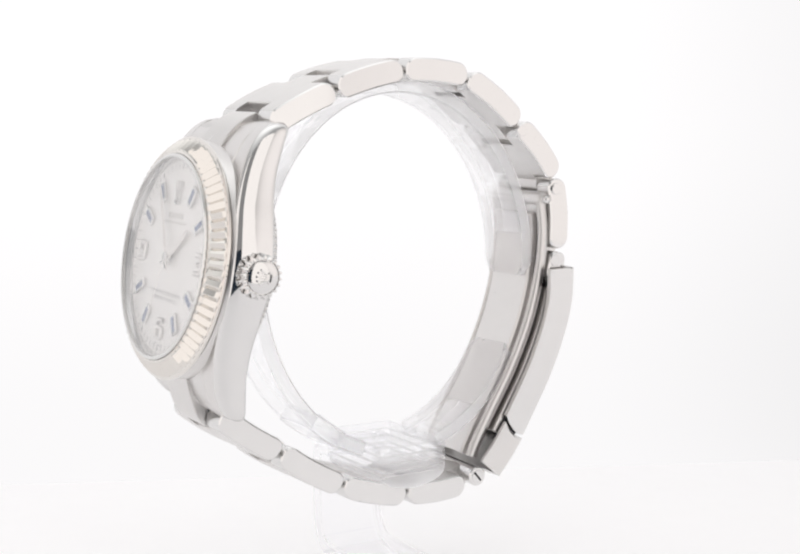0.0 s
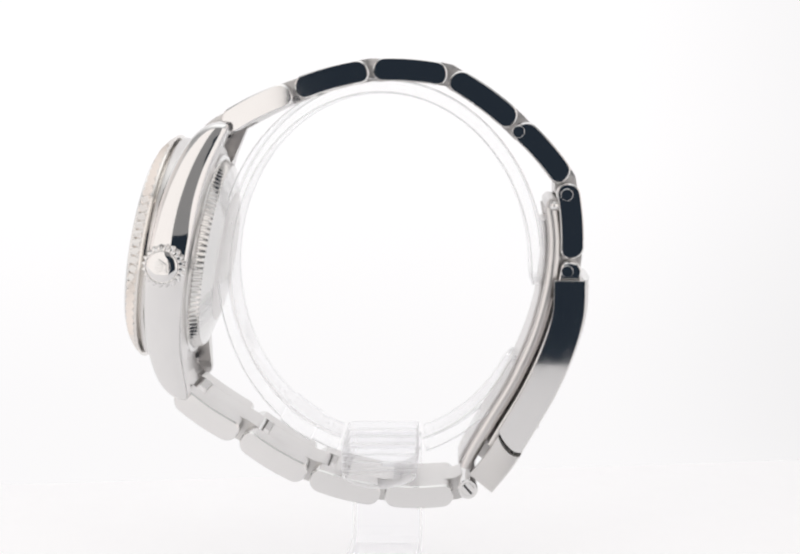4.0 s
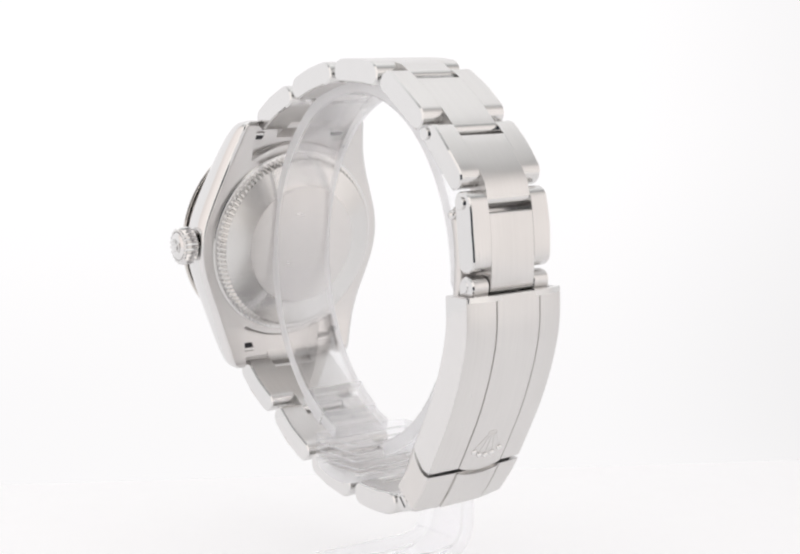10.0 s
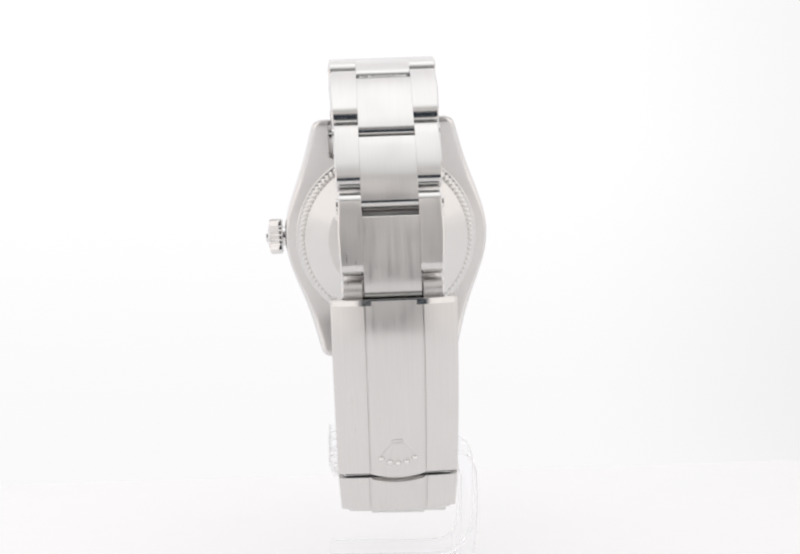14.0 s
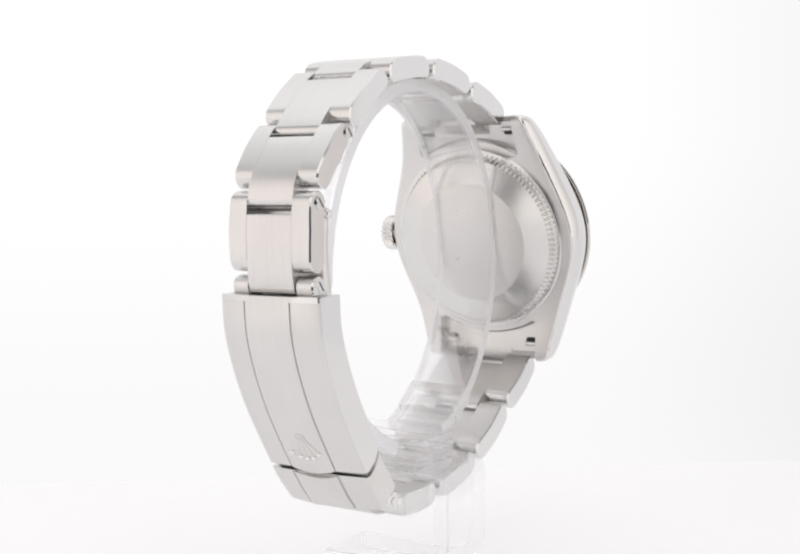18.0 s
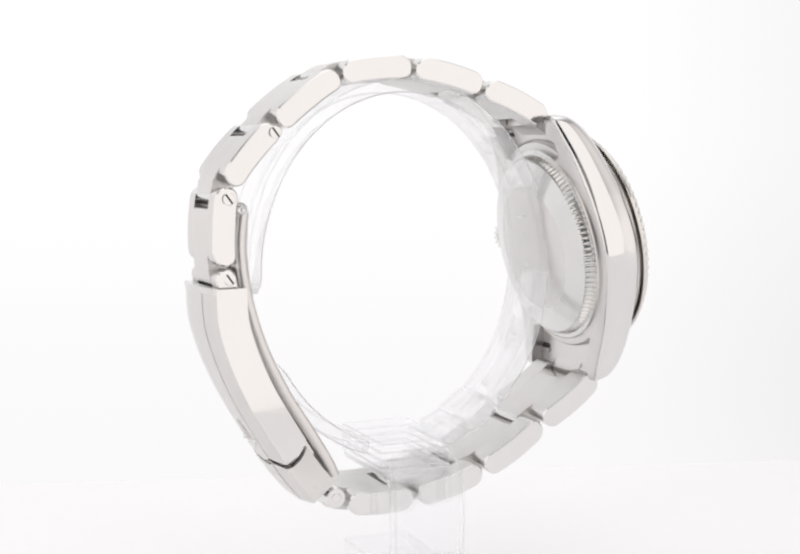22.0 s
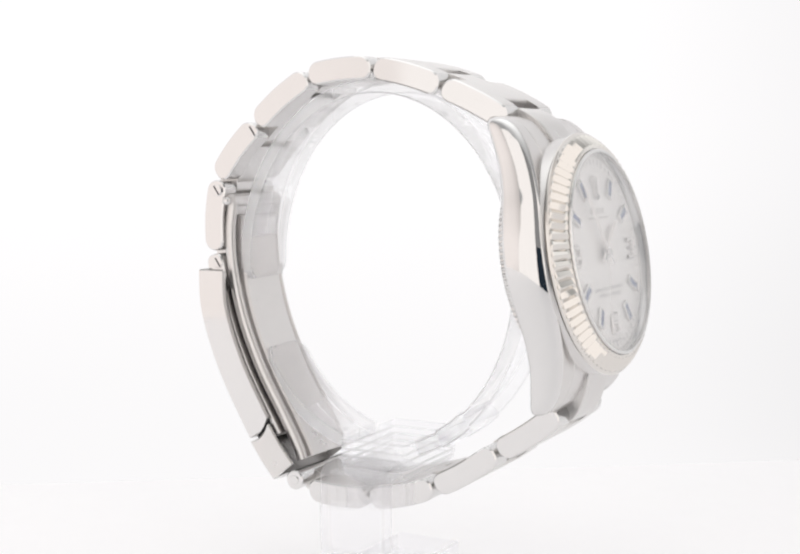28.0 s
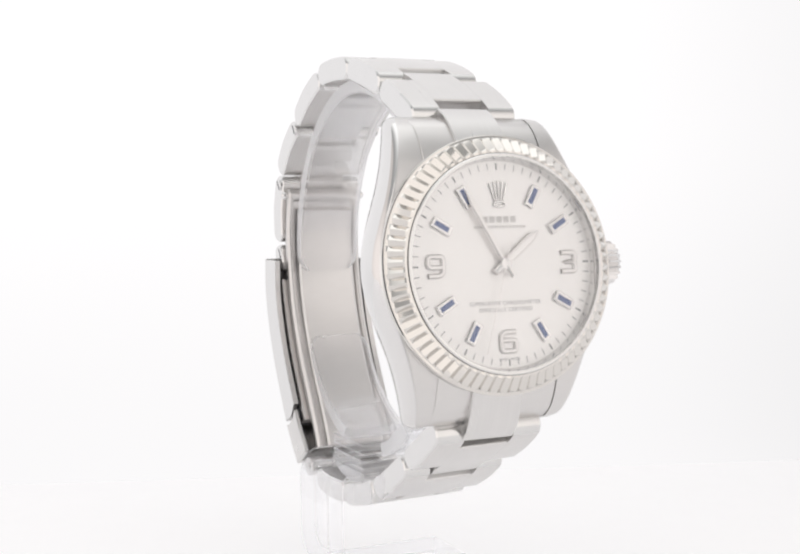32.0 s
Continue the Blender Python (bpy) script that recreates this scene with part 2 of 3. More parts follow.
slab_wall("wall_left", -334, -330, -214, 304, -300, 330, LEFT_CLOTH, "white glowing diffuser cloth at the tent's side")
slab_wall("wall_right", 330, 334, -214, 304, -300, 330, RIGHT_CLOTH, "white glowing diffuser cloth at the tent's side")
tagged(slab_wall("ceiling", -334, 334, -214, 304, 330, 334, CEILING_CLOTH, "white glowing cloth over the table, brightest in the middle"), category="ceiling")
OPEN_X0, OPEN_X1, OPEN_Z1 = -48, 68, 118
slab_wall("wall_front_left", -330, OPEN_X0, -214, -210, -300, 330, FLAP, "white glowing cloth flap beside the camera's opening")
slab_wall("wall_front_right", OPEN_X1, 330, -214, -210, -300, 330, FLAP, "white glowing cloth flap beside the camera's opening")
slab_wall("wall_front_top", OPEN_X0, OPEN_X1, -214, -210, OPEN_Z1, 330, DIM_GLOW_FLAP, "white cloth flap with a dim painted glow over the camera's opening")


def build_sweep():
    """The white sheet: a flat table under the stand that bends up into the backdrop, set a little askew."""
    run = [(-1, 0.0), (0.0, 0.0)]
    bend = 42.0
    for k in range(1, 13):
        q = radians(90 * k / 12 - 90)
        run.append((bend * math.cos(q), bend + bend * math.sin(q)))
    run.append((bend, 330.0))
    bm = bmesh.new()
    rows = []
    for x in [-330 + 660 * k / 22 for k in range(23)]:
        back = 52.5 + 0.075 * x
        front = -136.0
        row = []
        for i, (d, h) in enumerate(run):
            row.append((x, front if i == 0 else back + d, h))
        rows.append(row)
    top = [[bm.verts.new(p) for p in r] for r in rows]
    low = [[bm.verts.new((p[0], p[1] + (3 if i > 7 else 0), p[2] - (3 if i <= 7 else 0))) for i, p in enumerate(r)] for r in rows]
    for g, flip in ((top, False), (low, True)):
        for r0, r1 in zip(g, g[1:]):
            for i in range(len(r0) - 1):
                q = (r0[i], r1[i], r1[i + 1], r0[i + 1])
                f = bm.faces.new(tuple(reversed(q)) if flip else q)
                f.smooth = True
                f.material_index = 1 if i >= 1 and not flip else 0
    for r0, r1, l0, l1 in zip(top, top[1:], low, low[1:]):
        bm.faces.new((r0[0], l0[0], l1[0], r1[0]))
    return part("ground", bm, [TABLE, SHEET_GLOW], fix=False)


tagged(build_sweep(), "smooth white sheet with its own glow, sweeping up into the backdrop", "backdrop", kind="structure")


# ---- the watch ----
watch = new("wristwatch")
tagged(watch, "steel wristwatch with fluted bezel, silvered dial and three-piece link bracelet", "watch")


def link_loop(a, b, thick, gap=0.3, r=1.36, sag=0.35, start=0.0, end=0.0, r0=None, r1=None, before=None, after=None):
    """The (y, z) outline of a link from joint a to joint b: rounded ends, slightly bowed. Outwards is to the left of a-b."""
    a, b = Vector((a[0], a[1] + Z0)), Vector((b[0], b[1] + Z0))
    d = (b - a).normalized()
    o = Vector((-d.y, d.x))
    length = (b - a).length
    s0, s1 = gap + start, length - gap + end
    h = thick / 2
    ra, rb = r0 or r, r1 or r
    loop = []

    def arc(cs, ch, q0, q):
        for k in range(6):
            w = radians(q0 + 90 * k / 5)
            loop.append((cs + q * math.cos(w), ch + q * math.sin(w)))

    arc(s1 - rb, h - rb, 0, rb)
    loop += [(s1 - rb - (s1 - s0 - ra - rb) * k / 6, h) for k in range(1, 6)]
    arc(s0 + ra, h - ra, 90, ra)
    arc(s0 + ra, -h + ra, 180, ra)
    loop += [(s0 + ra + (s1 - s0 - ra - rb) * k / 6, -h) for k in range(1, 6)]
    arc(s1 - rb, -h + rb, 270, rb)
    def spot(s, e):
        """Own straight run, bent over into the neighbour's direction past a joint."""
        w = max(-1.0, min(1.0, (s - length / 2) / (length / 2)))
        bow = sag * (1 - w * w) - sag * 0.4
        p = a + d * s + o * (e + bow)
        for joint, way, past in ((b, after, s - length), (a, before, -s)):
            if way and past > -0.9:
                n = Vector((-way.y, way.x))
                q = joint + way * (past if joint is b else -past) + n * (e - sag * 0.4 + sag * 0.12 * max(0, past))
                t = min(1.0, (past + 0.9) / 1.8)
                p = p.lerp(q, t * t * (3 - 2 * t))
        return p

    out = []
    for s, e in loop:
        p = spot(s, e)
        if not out or (Vector(out[-1]) - p).length > 0.02:
            out.append(tuple(p))
    return out


TAPER = 0.036


def link(a, b, half, thick=2.95, mid=3.3, screw_at=None, below=False, onward=None):
    """One row of the bracelet: a centre piece whose tongue reaches on into the next row, two side pieces, and screws."""
    way = None
    if onward:
        way = (Vector(onward) - Vector(b)).normalized() * (-1 if below else 1)
    if below:
        shape = link_loop(b, a, thick, 0.25, 1.05, start=-2.5, end=-2.8, r0=0.95, r1=0.22, before=way)
        loop, joint = link_loop(b, a, thick), b
    else:
        shape = link_loop(a, b, thick, 0.25, 1.05, start=2.8, end=2.5, r0=0.22, r1=0.95, after=way)
        loop, joint = link_loop(a, b, thick), b
    p0, p1 = Vector((a[0], a[1] + Z0)), Vector((b[0], b[1] + Z0))
    ahead = (p1 - p0).normalized()

    def made(outline, x0, x1, chamfer, chamfer_end, tongue):
        bm = slab(outline, x0, x1, chamfer, mats=(0, 0 if tongue else 1), chamfer_end=chamfer_end)
        along_row = [(Vector(p) - p0).dot(ahead) for p in outline]
        low, high = min(along_row), max(along_row)
        for f in bm.faces:
            c = f.calc_center_median()
            s = (Vector((c.y, c.z)) - p0).dot(ahead)
            if f.material_index == 0 and (s > high - 0.7 or (s < low + 0.8 and not tongue)):
                f.material_index = 2
        for v in bm.verts:  # narrowing towards the clasp, overdone to fit the side reflections in the camera's view
            if abs(v.co.x) > mid + 0.3:
                v.co.x -= math.copysign(TAPER * ((Vector((v.co.y, v.co.z)) - p0).dot(ahead) - (p1 - p0).length / 2), v.co.x)
        if below:
            bmesh.ops.rotate(bm, cent=(0, (p0.x + p1.x) / 2, (p0.y + p1.y) / 2), matrix=Matrix.Rotation(radians(-1.6), 3, "Y"), verts=bm.verts)
        return bm

    center = part("center_link", made(shape, -mid, mid, 0.02, 0.02, True), [BRUSHED, POLISHED, LINK_END], watch)
    for x0, x1, c0, c1 in ((-half, -mid - 0.005, 0.17, 0.015), (mid + 0.005, half, 0.015, 0.17)):
        part("side_link", made(loop, x0, x1, c0, c1, False), [BRUSHED, POLISHED, LINK_END], center)
    part("hinge_pin", cylinder_x(joint[0], joint[1] + Z0, 0.75, -mid + 0.1, mid - 0.1, 12), POLISHED, center)
    if screw_at:
        screw(screw_at[0], screw_at[1] + Z0, half + 0.1, center)
    return center


def screw(y, z, half, parent, r=0.78):
    bm = cylinder_x(y, z, r, half - 0.3, half + 0.05, rim=0.06)
    part("pin_head", bm, POLISHED, parent)
    bm = cylinder_x(y, z, r, -half - 0.05, -half + 0.3, rim=0.06)
    part("screw_head", bm, POLISHED, parent)
    bm = bmesh.new()
    box(-half - 0.07, -half + 0.1, -0.13, 0.13, -0.72, 0.72, 0.03, bm)
    bmesh.ops.rotate(bm, cent=(0, 0, 0), matrix=Matrix.Rotation(radians(-35), 3, "X"), verts=bm.verts)
    bmesh.ops.translate(bm, vec=(0, y, z), verts=bm.verts)
    part("screw_slot", bm, SLOT_SHADE, parent)


# joints of the bracelet as (y, z), from the case over the top to the clasp, and from the case below to the clasp's pin
TOP = [(-20.5, -1.5), (-11.3, 2.9), (-1.5, 5.45), (8.4, 4.6), (16.8, -1.6), (23.2, -8.9), (23.9, -19.1), (23.2, -23.0)]
TOP_HALF = [7.1, 7.05, 6.8, 6.55, 6.3, 6.1]
SCREWS = [None, None, None, None, (17.0, -2.6), (23.1, -10.6)]
for k in range(6):  # the last entry only gives the way on into the clasp
    link(TOP[k], TOP[k + 1], TOP_HALF[k], screw_at=SCREWS[k], onward=TOP[k + 2])
BOTTOM = [(-27.6, -36.1), (-19.3, -41.9), (-10.5, -47.4), (-0.8, -50.0), (8.8, -49.9), (12.0, -48.5)]
for k, half in enumerate([7.2, 7.0, 6.8, 6.4]):
    link(BOTTOM[k], BOTTOM[k + 1], half, below=True, onward=BOTTOM[k + 2])


def build_film():
    """A crumpled scrap of protective film left in a joint of the bracelet."""
    a, b = Vector((TOP[3][0], TOP[3][1] + Z0)), Vector((TOP[4][0], TOP[4][1] + Z0))
    d = (b - a).normalized()
    o = Vector((-d.y, d.x))
    bm = bmesh.new()
    rows = []
    for i in range(5):
        row = []
        for k in range(19):
            q = a + d * (2.2 + 0.24 * i) + o * (1.35 + 0.16 * noise.noise((k * 0.9, i * 0.8, 3.0)))
            row.append(bm.verts.new((-2.9 + 5.8 * k / 18 + 0.1 * noise.noise((k * 1.3, i * 1.1, 7.0)), q.x, q.y)))
        rows.append(row)
    for r0, r1 in zip(rows, rows[1:]):
        for k in range(18):
            bm.faces.new((r0[k], r0[k + 1], r1[k + 1], r1[k]))
    bmesh.ops.solidify(bm, geom=bm.faces[:], thickness=0.05)
    return part("protective_film", bm, LINK_END, watch, "crumpled scrap of clear film in a bracelet joint", angle=15)


build_film()


# the case: x to the crown, u up the dial, n out of the dial, from the dial's centre
TILT = radians(10.1)
CASE = Matrix(((1, 0, 0, -0.4), (0, math.sin(TILT), -math.cos(TILT), -30.4), (0, math.cos(TILT), math.sin(TILT), -17.35 + Z0), (0, 0, 0, 1)))


def cased(name, bm, mats, parent, label="", angle=32, fix=True):
    """A part drawn in the case's own axes."""
    if fix:
        finish(bm, angle)
    bm.transform(CASE)
    return part(name, bm, mats, parent, label, angle, False)


def smooth_path(pts, steps=4):
    out = []
    for i in range(len(pts) - 1):
        p0, p1, p2, p3 = (Vector(pts[max(0, min(len(pts) - 1, i + k))]) for k in (-1, 0, 1, 2))
        for k in range(steps):
            t = k / steps
            out.append(tuple(0.5 * (2 * p1 + (p2 - p0) * t + (2 * p0 - 5 * p1 + 4 * p2 - p3) * t * t + (3 * p1 - p0 - 3 * p2 + p3) * t ** 3)))
    out.append(tuple(pts[-1]))
    return out


def curve(x, table):
    """Smooth value at x through (x, value) pairs."""
    n = len(table)

    def slope(i):
        a, b = table[max(0, i - 1)], table[min(n - 1, i + 1)]
        return (b[1] - a[1]) / (b[0] - a[0]) if i else 0.0

    for i in range(n - 1):
        (x0, v0), (x1, v1) = table[i], table[i + 1]
        if x <= x1 or i == n - 2:
            w = x1 - x0
            t = min(1.0, (x - x0) / w)
            return v0 * (1 + 2 * t) * (1 - t) ** 2 + slope(i) * w * t * (1 - t) ** 2 + v1 * t * t * (3 - 2 * t) + slope(i + 1) * w * t * t * (t - 1)


OUTER = [(0, 14.95), (3, 14.6), (6, 13.7), (9, 12.6), (12, 11.6), (15, 10.75), (17.0, 10.2), (17.6, 9.85), (17.95, 9.2)]
FRONT = [(0, -1.3), (6, -1.5), (9, -1.9), (12, -2.6), (14.5, -3.5), (16.2, -4.5), (17.3, -5.6), (17.7, -6.3), (17.95, -7.1)]
BACK = [(0, -6.5), (8, -6.6), (12, -7.0), (15.6, -7.9), (17.4, -8.3), (17.95, -8.0)]


def build_case():
    bm = lathe([(2, -6.4), (14.2, -6.4), (14.5, -6.1), (14.6, -1.6), (14.4, -1.2), (2, -1.2)], 96)
    for side in (-1, 1):
        secs = []
        for k in range(-48, 49):
            u = 17.95 * k / 48
            a = abs(u)
            xo, nt, nb = curve(a, OUTER), curve(a, FRONT), curve(a, BACK)
            xi = 7.95 if a > 12.2 else 7.95 - 3 * min(1, (12.2 - a) / 0.8)
            tall = nt - nb
            e = min(1.0, tall / 4)
            xb = xo - 0.5 - 0.4 * min(1.0, max(0.0, (a - 3) / 6))
            w = xo - xb
            row = [(xi, nb), (xb, nb), (xb + 0.22 * w / 0.5, nb + 0.05 * e), (xb + 0.38 * w / 0.5, nb + 0.18 * e), (xo - 0.02, nb + 0.42 * e)]
            row += [(xo + b * e, nb + f * tall) for b, f in ((0.1, 0.25), (0.19, 0.4), (0.21, 0.55), (0.13, 0.7), (-0.03, 0.83))]
            row += [(xo - 0.25, nb + 0.93 * tall), (xo - 0.5, nb + 0.985 * tall), (xo - 0.75, nt), (xi, nt + 0.1)]
            secs.append([bm.verts.new((side * x, u, n)) for x, n in row])
        for a, b in zip(secs, secs[1:]):
            m = len(a)
            for i in range(m):
                f = bm.faces.new((a[i], a[(i + 1) % m], b[(i + 1) % m], b[i]))
                f.material_index = 1 if 2 <= i <= 10 else 0
        for r in (secs[0], secs[-1]):
            bm.faces.new(r)
    return cased("case", bm, [SATIN, POLISHED], watch, "steel case with polished flanks and satin lugs", angle=38)


case = build_case()


TONGUE_UP = [(12.0, -2.0), (14.5, -3.0), (16.5, -4.1), (17.8, -5.2), (18.6, -6.2), (19.15, -7.1)]
TONGUE_DOWN = [(12.0, -2.0), (14.5, -2.9), (16.8, -3.9), (18.4, -4.8), (19.4, -5.7), (20.0, -6.7)]


def build_end_link(sign):
    """The fixed end piece between the lugs, with its raised centre tongue."""
    bm = bmesh.new()
    rows = []
    for k in range(9):
        u = 11.4 + 6.4 * k / 8
        nt = curve(u, FRONT) + 0.14
        nb = min(curve(u, BACK) + 1.7, nt - 1.0)
        rows.append([(-7.92, u * sign, nb), (7.92, u * sign, nb), (7.88, u * sign, nt - 0.12), (7.76, u * sign, nt), (-7.76, u * sign, nt), (-7.88, u * sign, nt - 0.12)])
    loft(rows, bm=bm)
    body = cased("end_link", bm, SATIN, watch)
    tips = TONGUE_UP if sign > 0 else TONGUE_DOWN
    line = smooth_path(tips, 4)
    rows = []
    for i, p in enumerate(line):
        a, c = Vector(line[max(0, i - 1)]), Vector(line[min(len(line) - 1, i + 1)])
        d = (c - a).normalized()
        o = Vector((d.y, -d.x))
        thin = 2.4 * min(1.0, 0.45 + 0.28 * (len(line) - 1 - i))
        q = Vector(p) + o * (2.4 - thin) * 0.4
        e, h = q + o * 0.12, q + o * thin
        rows.append([(-3.35, h.x * sign, h.y), (3.35, h.x * sign, h.y), (3.35, e.x * sign, e.y), (3.22, q.x * sign, q.y), (-3.22, q.x * sign, q.y), (-3.35, e.x * sign, e.y)])
    cased("end_link_tongue", loft(rows), BRUSHED, body)
    for side in (-1, 1):
        x, u = 6.75 * side, 15.7 * sign
        deep = curve(15.7, BACK) + 1.7
        cased("spring_bar_slot", box(x - 1.2, x + 1.2, u - 0.7, u + 0.7, deep - 0.06, deep + 0.5, 0.25), SLOT_SHADE, body)
        bar = cylinder_x(u + 0.2 * sign, deep - 0.1, 0.34, x - 1.05, x + 1.2, 12, rim=0.06)
        cased("spring_bar_tip", bar, POLISHED, body)
    return body


build_end_link(1)
build_end_link(-1)


def build_bezel(n=72, sub=2):
    """Fluted ring: sharp ridges on the slope between two plain lips."""
    prof = [(12.5, -1.4, 0), (13.5, -1.4, 0), (13.5, -0.9, 0), (14.72, -0.9, 0), (14.85, -0.82, 0), (14.85, -0.6, 0), (14.72, -0.52, 0), (14.5, -0.46, 0), (14.4, -0.3, 0.8), (14.15, -0.02, 1), (13.05, 0.86, 1), (12.88, 0.98, 0.3), (12.6, 1.02, 0), (12.5, 0.85, 0)]
    count = n * sub
    secs = []
    for r, h, cut in prof:
        ring = []
        for k in range(count):
            q = 2 * math.pi * k / count
            ph = (k % sub) / sub
            tri = 1 - abs(2 * ph - 1)
            d = (tri - 0.62) * 0.46 * cut
            ring.append(((r + d * 0.6) * math.cos(q), (r + d * 0.6) * math.sin(q), h + d * 0.75))
        secs.append(ring)
    secs.append(secs[0])
    bm = loft(secs, caps=False)
    bmesh.ops.remove_doubles(bm, verts=bm.verts, dist=0.001)
    return cased("bezel", bm, GOLD, watch, "polished white gold bezel with fluted ridges", angle=8)


build_bezel()
cased("rehaut", lathe([(12.55, 0.9), (12.1, 0.85), (11.75, 0.1), (11.75, -0.2), (12.55, -0.2)], 96, close=False), POLISHED, watch, "polished inner ring round the dial")
crystal = cased("crystal", lathe([(0.01, 1.0), (12.1, 1.0), (12.12, 1.3), (11.95, 1.42), (6, 1.47), (0.01, 1.48)], 96), GLASS, watch, "clear flat watch crystal")
crystal.visible_shadow = False
cased("gasket", lathe([(12.13, 0.88), (12.52, 0.88), (12.52, 1.2), (12.4, 1.32), (12.13, 1.32)], 96, close=False), LINK_END, watch)
dial = cased("dial", lathe([(0.01, -0.4), (11.9, -0.4), (11.9, 0.0), (0.01, 0.0)], 96), DIAL, watch, "silvered dial with blue batons and raised numerals")


# dial furniture; q is the clock angle in degrees from twelve
def round_dial(bm, q):
    bmesh.ops.rotate(bm, cent=(0, 0, 0), matrix=Matrix.Rotation(radians(-q), 3, "Z"), verts=bm.verts)
    return bm


for hour in (1, 2, 4, 5, 7, 8, 10, 11):
    marker = cased("hour_marker", round_dial(box(-0.62, 0.62, 7.5, 10.1, 0.0, 0.38, 0.1), hour * 30), POLISHED, dial)
    cased("lacquer_inlay", round_dial(box(-0.3, 0.3, 7.9, 9.8, 0.3, 0.42, 0.03), hour * 30), BLUE, dial)
bm = bmesh.new()
for k in range(60):
    tick = box(-0.045 if k % 5 else -0.09, 0.045 if k % 5 else 0.09, 10.75, 11.5, 0.0, 0.015, 0.004)
    round_dial(tick, k * 6)
    me = bpy.data.meshes.new("tick")
    tick.to_mesh(me)
    bm.from_mesh(me)
    tick.free()
    bpy.data.meshes.remove(me)
tagged(cased("minute_track", bm, PRINT, dial), kind="stuff")


def stroke(points, wide, low, high, closed=False):
    """A raised ribbon along 2D points."""
    left, right = [], []
    n = len(points)
    for i, p in enumerate(points):
        a = Vector(points[i - 1]) if (i or closed) else None
        c = Vector(points[(i + 1) % n]) if (i < n - 1 or closed) else None
        p = Vector(p)
        d = ((c - p).normalized() if c else Vector((0, 0))) + ((p - a).normalized() if a else Vector((0, 0)))
        d.normalize()
        o = Vector((-d.y, d.x)) * wide / 2
        k = 1.0
        if a and c:
            k = 1 / max(0.5, abs(d.dot((c - p).normalized())))
        left.append(p + o * k)
        right.append(p - o * k)
    e = wide * 0.2
    secs = []
    for l, r in zip(left, right):
        m = (l - r).normalized() * e
        secs.append([(*l, low), (*l, high - e), (*(l - m), high), (*(r + m), high), (*r, high - e), (*r, low)])
    if closed:
        secs.append(secs[0])
    bm = loft(secs, caps=not closed)
    if closed:
        bmesh.ops.remove_doubles(bm, verts=bm.verts, dist=0.0005)
    return bm


def rounded(points, r, steps=4):
    out = []
    for i, p in enumerate(points):
        p = Vector(p)
        if i in (0, len(points) - 1):
            out.append(tuple(p))
            continue
        a, c = Vector(points[i - 1]), Vector(points[i + 1])
        s = p + (a - p).normalized() * min(r, (a - p).length * 0.49)
        e = p + (c - p).normalized() * min(r, (c - p).length * 0.49)
        for k in range(steps + 1):
            t = k / steps
            out.append(tuple(s * (1 - t) ** 2 + p * 2 * t * (1 - t) + e * t * t))
    return out


SIX = [(1.15, 1.25), (-0.55, 1.25), (-1.1, 0.8), (-1.1, -1.25), (1.1, -1.25), (1.1, 0.15), (-1.0, 0.15)]
NINE = [(-x, -y) for x, y in SIX]
THREE = [(-1.05, 1.25), (1.1, 1.25), (1.1, 0.0), (-0.55, 0.0), (1.1, -0.02), (1.1, -1.25), (-1.15, -1.25)]
for shape, x, y in ((SIX, 0.0, -8.75), (NINE, -8.65, 0.0), (THREE, 8.65, 0.0)):
    for k in (0, 1):
        path = [(x + a * 0.86, y + b * 0.86) for a, b in rounded(shape, 0.5)]
        cased("numeral" if not k else "numeral_fill", stroke(path, 0.58 if not k else 0.36, 0.0, 0.3 if not k else 0.33), SATIN if not k else WHITE, dial)

# emblem at twelve: a plain fan of five rods on an oval ring
bm = bmesh.new()
for k in range(5):
    a = radians((k - 2) * 12.5)
    tip = (math.sin(a) * 2.6, 6.85 + math.cos(a) * 2.6)
    rod = stroke([((k - 2) * 0.24, 7.05), tip], 0.15, 0.0, 0.2)
    me = bpy.data.meshes.new("rod")
    rod.to_mesh(me)
    bm.from_mesh(me)
    rod.free()
    bpy.data.meshes.remove(me)
cased("emblem", bm, POLISHED, dial)
cased("emblem_base", stroke([(0.72 * math.cos(radians(q)), 6.8 + 0.28 * math.sin(radians(q))) for q in range(0, 360, 20)], 0.2, 0.0, 0.3, True), POLISHED, dial)


def lettering(text, y, size, parent):
    """Printed words in the built-in font, centred on the dial at height y."""
    cu = bpy.data.curves.new("words", "FONT")
    cu.body, cu.size, cu.align_x, cu.align_y = text, size, "CENTER", "CENTER"
    cu.space_character = 1.12
    tmp = bpy.data.objects.new("words", cu)
    scene.collection.objects.link(tmp)
    bpy.context.view_layer.update()
    me = bpy.data.meshes.new_from_object(tmp)
    bpy.data.objects.remove(tmp)
    bm = bmesh.new()
    bm.from_mesh(me)
    bmesh.ops.translate(bm, vec=(0, y, 0.012), verts=bm.verts)
    return cased("printed_words", bm, PRINT, parent, fix=False)


lettering("SUPERLATIVE CHRONOMETER", -4.4, 0.62, dial)
lettering("OFFICIALLY CERTIFIED", -5.15, 0.62, dial)
lettering("SWISS  MADE", -10.75, 0.42, dial)
